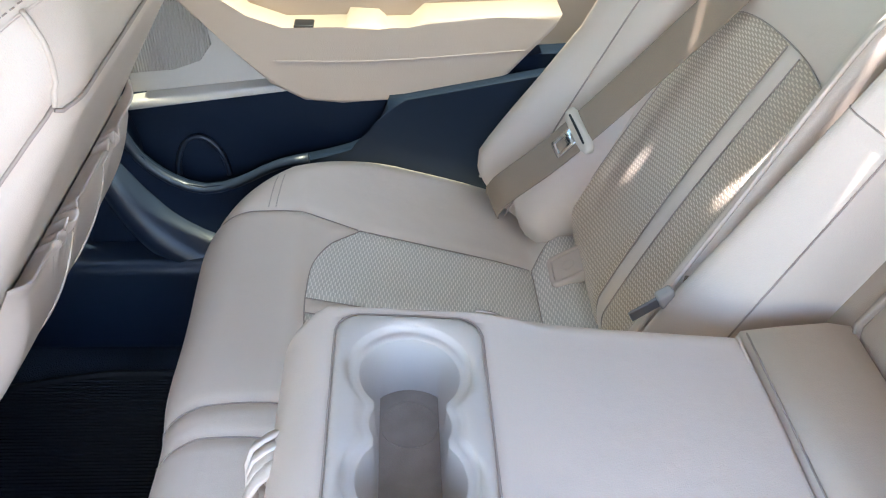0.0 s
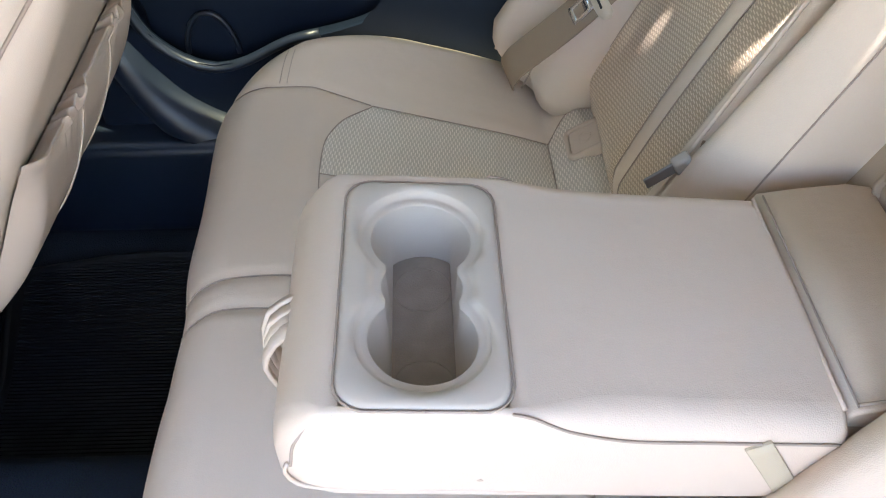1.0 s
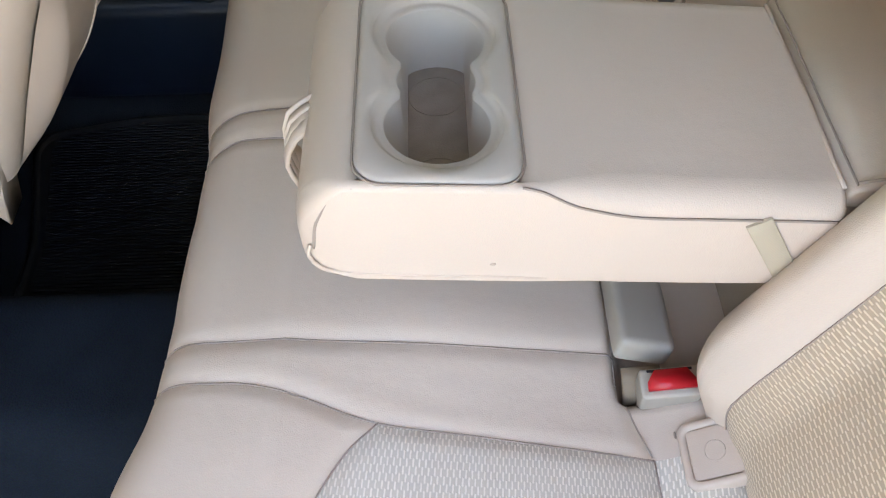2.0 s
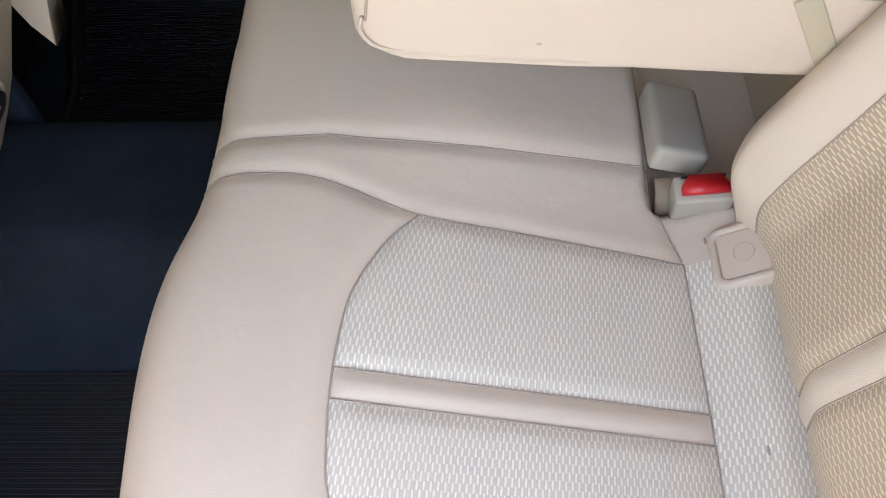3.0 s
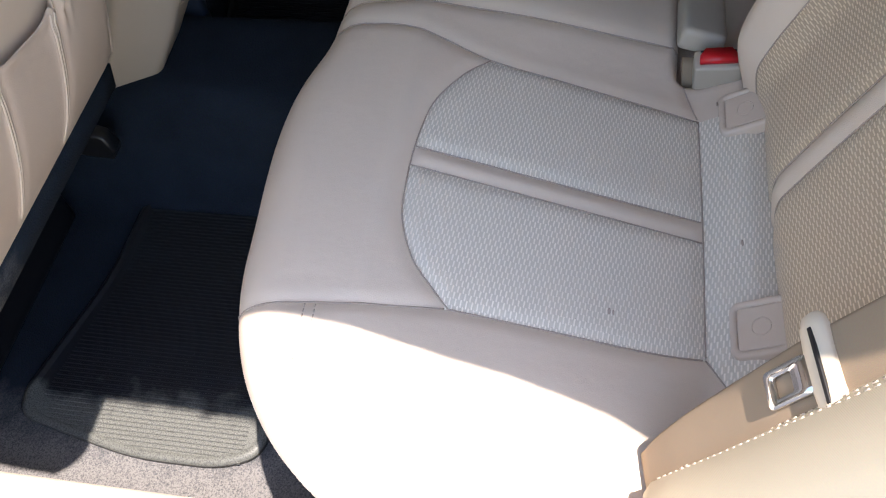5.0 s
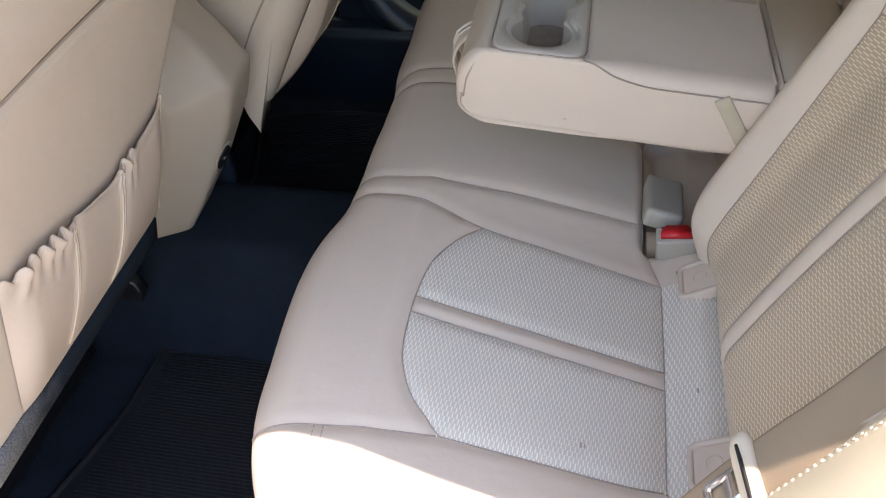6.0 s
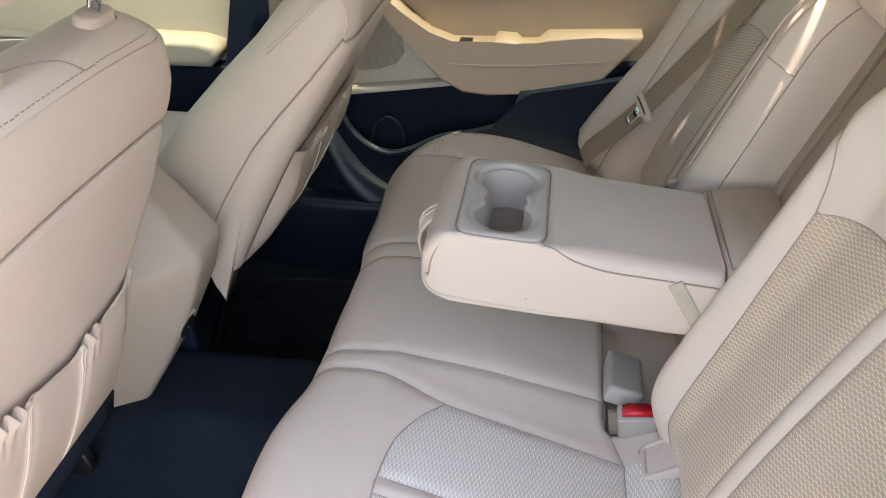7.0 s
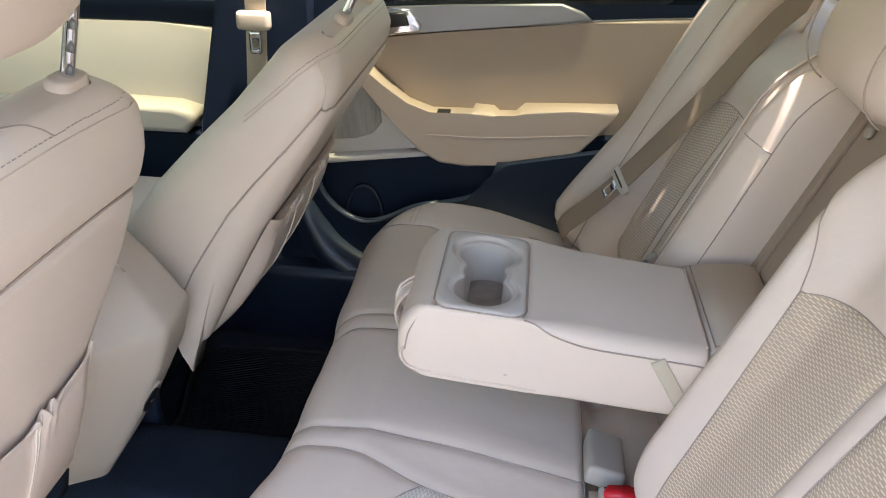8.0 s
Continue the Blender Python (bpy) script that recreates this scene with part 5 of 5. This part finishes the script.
FAR_SEAT = {
    "extra": (0.0, 0.0),
    "wrap": 0.470, "dip": 0.0, "dome": 0.060, "lip": 0.0, "groove": 0.0045, "bag": 0.026, "head": 0.155, "post": -0.050, "pocket": 0.205,
    "width": ([0, 0.17, 0.29, 0.37, 0.44, 0.515, 0.545], [0.245, 0.247, 0.249, 0.250, 0.246, 0.226, 0.205]),
    "rear": ([-0.02, 0.10, 0.20, 0.30, 0.40, 0.46, 0.51, 0.545], [-0.004, -0.006, -0.005, 0.001, 0.009, 0.013, 0.002, -0.020]),
    "front": ([0, 0.10, 0.20, 0.30, 0.39, 0.48, 0.545, 0.558], [-0.22, -0.205, -0.187, -0.157, -0.126, -0.104, -0.092, -0.090]),
    "seam": ([0, 0.068, 0.1156, 0.1756, 0.241, 0.313, 0.378, 0.447, 0.470], [-0.0705, -0.0705, -0.070, -0.065, -0.058, -0.042, -0.024, -0.003, 0.004]),
    "piping": ((0.470, 0.004), (0.492, -0.004), (0.51, -0.018), (0.524, -0.040)),
    "stitch": ((-0.248, 0.400, -0.100), (-0.247, 0.435, -0.0845), (-0.24, 0.501, -0.058), (-0.222, 0.522, -0.046), (-0.18, 0.533, -0.034), (-0.09, 0.537, -0.030), (0.0, 0.538, -0.030), (0.09, 0.537, -0.030), (0.18, 0.531, -0.034)),
    "cross": (),
    "mouth": ([-0.21, -0.15, -0.05, 0.05, 0.15, 0.21], [0.245, 0.232, 0.222, 0.225, 0.232, 0.245]),
    "gather": ((-0.075, 0.03), (0.09, 0.014)), "pleats": ((-0.04, -0.06), (0.075, 0.05)),
}
front_seat(0.330, (-0.757, 0.402), radians(15.5), 0.500, NEAR_SEAT, "beige leather front seat seen from behind, its back upright", 0.0, (-0.04, 0.142))
front_seat(1.080, (-0.727, 0.345), radians(27.5), 0.545, FAR_SEAT, "beige leather front seat with a reclined back and map pocket", 5.0, (-0.07, 0.10))


def rounded(outline, r, n=4):
    """A polygon of (x, y) pairs with its corners rounded."""
    out = []
    for i, p in enumerate(outline):
        p, a, b = Vector(p), Vector(outline[i - 1]), Vector(outline[(i + 1) % len(outline)])
        k = min(r, (a - p).length * 0.45, (b - p).length * 0.45)
        p0, p1 = p + (a - p).normalized() * k, p + (b - p).normalized() * k
        for j in range(n + 1):
            t = j / n
            out.append(p0 * (1 - t) ** 2 + p * 2 * t * (1 - t) + p1 * t * t)
    return out


# ---- centre console ----
con = thing("centre_console", (-0.8, 0.70, 0.18), "beige plastic rear end of the centre console between the front seats", "console")
rings = []
for z, xr, y0, yr, y1 in ((0.196, -0.842, 0.612, 0.655, 0.772), (0.200, -0.838, 0.610, 0.655, 0.774), (0.25, -0.808, 0.606, 0.662, 0.782), (0.30, -0.780, 0.602, 0.668, 0.787), (0.40, -0.732, 0.598, 0.678, 0.792), (0.45, -0.717, 0.597, 0.682, 0.793), (0.468, -0.714, 0.597, 0.684, 0.793), (0.478, -0.717, 0.598, 0.685, 0.792), (0.486, -0.724, 0.600, 0.686, 0.791), (0.52, -0.745, 0.603, 0.688, 0.789), (0.56, -0.775, 0.606, 0.690, 0.787), (0.60, -0.810, 0.610, 0.692, 0.784), (0.64, -0.862, 0.62, 0.695, 0.775), (0.655, -0.92, 0.64, 0.70, 0.76)):
    ring = rounded([(-1.02, y0 + 0.075), (xr - 0.07, y0 + 0.004), (xr, yr), (xr - 0.004, y1 - 0.012), (xr - 0.05, y1), (-1.02, y1)], 0.012)
    rings.append([Vector((p.x, p.y, z)) for p in ring])
part("shell", loft(rings), CONSOLE, con)
part("crease", tube(smooth_path([(-0.835, 0.690, 0.626), (-0.80, 0.692, 0.596), (-0.768, 0.694, 0.556)], 0.01), 0.0016, 5), CONSOLE, con)
m = Matrix.Translation((-0.7655, 0.694, 0.331)) @ Matrix.Rotation(radians(-8), 4, "Z") @ Euler((0, radians(115), 0)).to_matrix().to_4x4()
notch = loft([[m @ Vector((x, y, z)) for x, y in rrect(0.030 * k, 0.023 * k, 0.018 * k, 5)] for k, z in ((1.0, -0.004), (1.0, 0.0008), (0.93, 0.0022), (0.84, 0.0012), (0.80, -0.003))], cap=False)
part("outlet_rim", notch, CONSOLE, con)
out = bmesh.new()
bmesh.ops.create_cone(out, cap_ends=True, segments=24, radius1=0.0190, radius2=0.0180, depth=0.008, matrix=m @ Matrix.Diagonal((1.25, 1, 1, 1)))
cap = part("outlet_cap", out, BLACK, con, "black power outlet cap")
under(part("pictogram", block(-0.001, 0.001, -0.004, 0.004, 0, 0.0006, 0), PALE_THREAD), cap)
cap.children[0].data.transform(m @ Matrix.Translation((0, 0, 0.004)))
part("lower_trim", block(-0.98, -0.815, 0.792, 0.815, 0.17, 0.40, 0.01), NAVY_SATIN, con)

# ---- ribbed floor mats ----
for sgn in (-1, 1):
    fm = thing("floor_mat", (-0.74, C + sgn * 0.36, 0.016), "black ribbed rubber floor mat, dust and sunlight painted pale at the sill" if sgn < 0 else "black ribbed rubber floor mat in shade", "floor mat", "floor mats")
    base = [(-0.585, 0.152), (-0.585, 0.558), (-0.892, 0.558), (-0.897, 0.40), (-0.950, 0.20), (-0.935, 0.165), (-0.76, 0.129), (-0.64, 0.130)]
    o = [(p.x, p.y if sgn < 0 else 2 * C - p.y) for p in rounded(base, 0.045, 6)]
    mx_, my_ = -0.745, C + sgn * 0.365
    o2 = [(mx_ + (x - mx_) * 0.95, my_ + (y - my_) * 0.955) for x, y in o]
    o3 = [(mx_ + (x - mx_) * 0.93, my_ + (y - my_) * 0.94) for x, y in o]
    part("edge", loft([[(x, y, 0.017) for x, y in o], [(x, y, 0.026) for x, y in o], [(x, y, 0.029) for x, y in o2], [(x, y, 0.024) for x, y in o3]]), RUBBER, fm)
    rb = bmesh.new()
    y = my_ - 0.200
    while y < my_ + 0.186:
        f = abs(y - C) if sgn < 0 else abs(y - C)
        x0 = float(np.interp(f, [0.16, 0.30, 0.50, 0.54, 0.565], [-0.872, -0.876, -0.918, -0.90, -0.79]))
        q = [rb.verts.new((x, yy, z)) for x in (x0, -0.612) for yy, z in ((y, 0.0235), (y + 0.0010, 0.0258), (y + 0.0030, 0.0258), (y + 0.0040, 0.0235))]
        for i in range(3):
            rb.faces.new((q[i], q[i + 1], q[i + 5], q[i + 4]))
        y += 0.0062
    tagged(part("rib", rb, RUBBER, fm, smooth=False), kind="stuff")

# ---- far side: doors, pillar, sill ----
door = thing("door_1", (-0.25, C + 0.86, 0.1), "closed rear car door, beige upper panel over a navy lower", "car door", kind="structure")
part("outer_skin", block(-0.82, 0.26, C + 0.90, C + 0.98, -0.1, 0.75, 0.03), PAINT, door)
part("upper_panel", prism([(-0.72, 0.40), (-0.10, 0.40), (0.05, 0.50), (0.16, 0.775), (-0.10, 0.752), (-0.42, 0.716), (-0.62, 0.688), (-0.72, 0.66)], C + 0.855, C + 0.90, 0.012), DOOR_TAN, door, "soft beige upper door panel")
part("trim_strip", prism([(-0.62, 0.692), (-0.42, 0.720), (-0.10, 0.756), (-0.125, 0.775), (-0.17, 0.790), (-0.42, 0.775), (-0.62, 0.76)], C + 0.848, C + 0.90, 0.006), SILVER_TRIM, door, "satin grey trim strip")
part("window_ledge", prism([(-0.75, 0.665), (-0.62, 0.69), (-0.62, 0.76), (-0.42, 0.776), (-0.17, 0.791), (-0.10, 0.757), (0.165, 0.778), (0.22, 0.86), (-0.75, 0.82)], C + 0.858, C + 0.90, 0.004), NAVY, door, "navy ledge under the window")
armrest_outline = [(-0.615, 0.665), (-0.555, 0.608), (-0.50, 0.562), (-0.445, 0.543), (-0.352, 0.546), (-0.346, 0.558), (-0.302, 0.556), (-0.29, 0.545), (-0.252, 0.547), (-0.232, 0.566), (-0.12, 0.572), (-0.026, 0.576), (-0.035, 0.556), (-0.10, 0.478), (-0.13, 0.458), (-0.26, 0.434), (-0.36, 0.424), (-0.42, 0.429), (-0.47, 0.456), (-0.53, 0.522), (-0.62, 0.615)]
part("armrest", prism(armrest_outline, C + 0.79, C + 0.86, 0.007, 4), DOOR_ARM, door, "moulded beige door armrest")
part("armrest_groove", tube(smooth_path([(-0.46, C + 0.7902, 0.497), (-0.30, C + 0.7902, 0.500), (-0.08, C + 0.7902, 0.520)], 0.02), 0.0007, 5), THREAD, door)
part("switch", block(-0.430, -0.400, C + 0.805, C + 0.830, 0.543, 0.548, 0.002), BLACK, door, "black window switch")
part("speaker_panel", prism([(-0.70, 0.41), (-0.46, 0.445), (-0.50, 0.485), (-0.60, 0.60), (-0.70, 0.64)], C + 0.83, C + 0.86, 0.004), PLASTIC, door, "flat beige speaker panel")
part("speaker_grille", prism([(-0.695, 0.455), (-0.625, 0.462), (-0.582, 0.478), (-0.562, 0.505), (-0.566, 0.540), (-0.60, 0.592), (-0.695, 0.632)], C + 0.8265, C + 0.835, 0.002), RIBBED, door, "ribbed beige speaker grille")
part("speaker_ledge", prism([(-0.72, 0.400), (-0.445, 0.440), (-0.452, 0.452), (-0.72, 0.417)], C + 0.80, C + 0.86, 0.004), PLASTIC, door)
lower = part("lower_panel", prism([(-0.80, 0.10), (0.20, 0.10), (0.20, 0.52), (-0.05, 0.50), (-0.26, 0.45), (-0.45, 0.446), (-0.80, 0.41)], C + 0.82, C + 0.90, 0.006), NAVY, door, "navy plastic lower door panel")
rim_line = [(-0.75, 0.455), (-0.71, 0.405), (-0.684, 0.345), (-0.640, 0.302), (-0.590, 0.284), (-0.535, 0.298), (-0.466, 0.333), (-0.39, 0.352), (-0.33, 0.374), (-0.30, 0.410), (-0.285, 0.452)]
sm = [tuple(p) for p in smooth_path(rim_line, 0.02)]
part("bin", prism([(-0.80, 0.06), (0.18, 0.06), (0.18, 0.51), (-0.05, 0.50), (-0.26, 0.455)] + sm[::-1] + [(-0.80, 0.455)], C + 0.740, C + 0.765, 0.010, 3), NAVY, door, "navy door bin with a bottle well")
part("bin_rim", tube([(x, C + 0.745, z + 0.001) for x, z in sm if x < -0.40], 0.0085, 10), NAVY_GLOSS, door, "satin navy bin rim")
part("bottle_well", tube([(-0.603 + 0.042 * math.cos(a), C + 0.812, 0.275 + 0.075 * math.sin(a)) for a in np.linspace(0, math.pi, 16)], 0.0045, 7), NAVY_GLOSS, door)
pull = part("handle_bezel", prism([(-0.56, 0.702), (-0.478, 0.716), (-0.474, 0.73), (-0.50, 0.764), (-0.56, 0.765)], C + 0.840, C + 0.852, 0.004), CHROME, door, "chrome door handle surround")
part("handle", prism([(-0.55, 0.722), (-0.50, 0.73), (-0.508, 0.757), (-0.55, 0.755)], C + 0.832, C + 0.846, 0.004), BLACK, door, "dark inner door handle")

fd = thing("door_2", (-1.4, C + 0.86, 0.1), "closed front car door with a pale panel in greenish sun", "car door", kind="structure")
part("outer_skin", block(-2.1, -0.86, C + 0.90, C + 0.98, -0.1, 0.72, 0.03), PAINT, fd)
part("upper_panel", prism([(-2.0, 0.42), (-0.99, 0.42), (-0.955, 0.70), (-1.10, 0.705), (-2.0, 0.69)], C + 0.845, C + 0.90, 0.012), PLASTIC, fd, "pale door panel")
part("window_ledge", prism([(-2.0, 0.692), (-1.10, 0.707), (-0.95, 0.702), (-0.945, 0.76), (-2.0, 0.75)], C + 0.85, C + 0.90, 0.004), NAVY, fd)
part("armrest", prism([(-1.9, 0.45), (-1.02, 0.465), (-1.0, 0.49), (-1.0, 0.515), (-1.05, 0.528), (-1.20, 0.53), (-1.24, 0.515), (-1.9, 0.50)], C + 0.77, C + 0.85, 0.014, 4), PLASTIC, fd, "pale padded door armrest")
part("switch_plate", block(-1.60, -1.26, C + 0.775, C + 0.82, 0.512, 0.520, 0.003), SILVER_TRIM, fd)
part("lower_panel", prism([(-2.0, 0.10), (-0.98, 0.10), (-0.98, 0.46), (-2.0, 0.44)], C + 0.80, C + 0.90, 0.006), NAVY, fd)

pillar_far = tagged(part("pillar_middle_far", prism([(-1.02, 0.0), (-0.70, 0.0), (-0.70, 0.35), (-0.735, 0.50), (-0.72, 0.75), (-0.70, 1.16), (-0.84, 1.16), (-0.93, 0.75), (-0.985, 0.50), (-1.02, 0.35)], C + 0.80, C + 0.88, 0.015), NAVY), "navy middle pillar trim of the car", "pillar", kind="structure")
fb = thing("front_seat_belt", (-0.87, C + 0.79, 0.3), "front seat belt hanging on the middle pillar, webbing coloured as sunlit", "seat belt")
part("webbing", ribbon([(-0.855, C + 0.785, 0.20), (-0.845, C + 0.785, 0.50), (-0.83, C + 0.785, 0.75), (-0.81, C + 0.75, 1.10)], (0, -1, 0), 0.047), SUNLIT_BELT, fb)
part("tongue_grip", block(-0.870, -0.795, C + 0.765, C + 0.79, 0.716, 0.757, 0.010), GRIP, fb, "beige plastic belt tongue grip")
lp = bmesh.new()
lo = [(x - 0.832, z + 0.692) for x, z in rrect(0.013, 0.028, 0.005, 4)]
li = [(x - 0.832, z + 0.685) for x, z in rrect(0.007, 0.010, 0.003, 4)]
rows = [[lp.verts.new((x, y, z)) for x, z in ring] for ring, y in ((lo, C + 0.777), (lo, C + 0.773), (li, C + 0.773), (li, C + 0.777))]
rows.append(rows[0])
for r0, r1 in zip(rows, rows[1:]):
    for k in range(len(r0)):
        lp.faces.new((r0[k], r0[(k + 1) % len(r0)], r1[(k + 1) % len(r0)], r1[k]))
part("latch_plate", lp, CHROME, fb, "slotted steel latch plate")
shrunk_to_view([door, fd, pillar_far, fb] + FAR_PANES, 0.962)
shrunk_to_view([o for o in door.children if o.name.split(".")[0] in ("bin", "bin_rim")], 1.016)
foot = smooth_path([(-0.765, C + 0.70, 0.42), (-0.745, C + 0.69, 0.375), (-0.722, C + 0.675, 0.325), (-0.690, C + 0.665, 0.262), (-0.650, C + 0.655, 0.215), (-0.58, C + 0.65, 0.175), (-0.45, C + 0.65, 0.15)], 0.02)
sw = []
for i, p in enumerate(foot):
    w = 0.044
    sw.append([Vector(p) + Vector((-0.6 * q, 0.4 * abs(q) + r, -0.8 * q)) for q, r in ((w, 0.02), (w * 0.6, 0.004), (0, -0.004), (-w * 0.6, 0.004), (-w, 0.02), (-w, 0.08), (w, 0.08))])
tagged(part("pillar_foot", loft(sw), NAVY_SATIN), "curved navy plastic trim at the foot of the middle pillar", "trim", kind="structure")
tagged(part("sill_far", block(-2.0, 0.2, C + 0.638, C + 0.75, -0.1, 0.20, 0.022, 5), NAVY_SATIN), "navy plastic far door sill", "door sill", kind="structure")
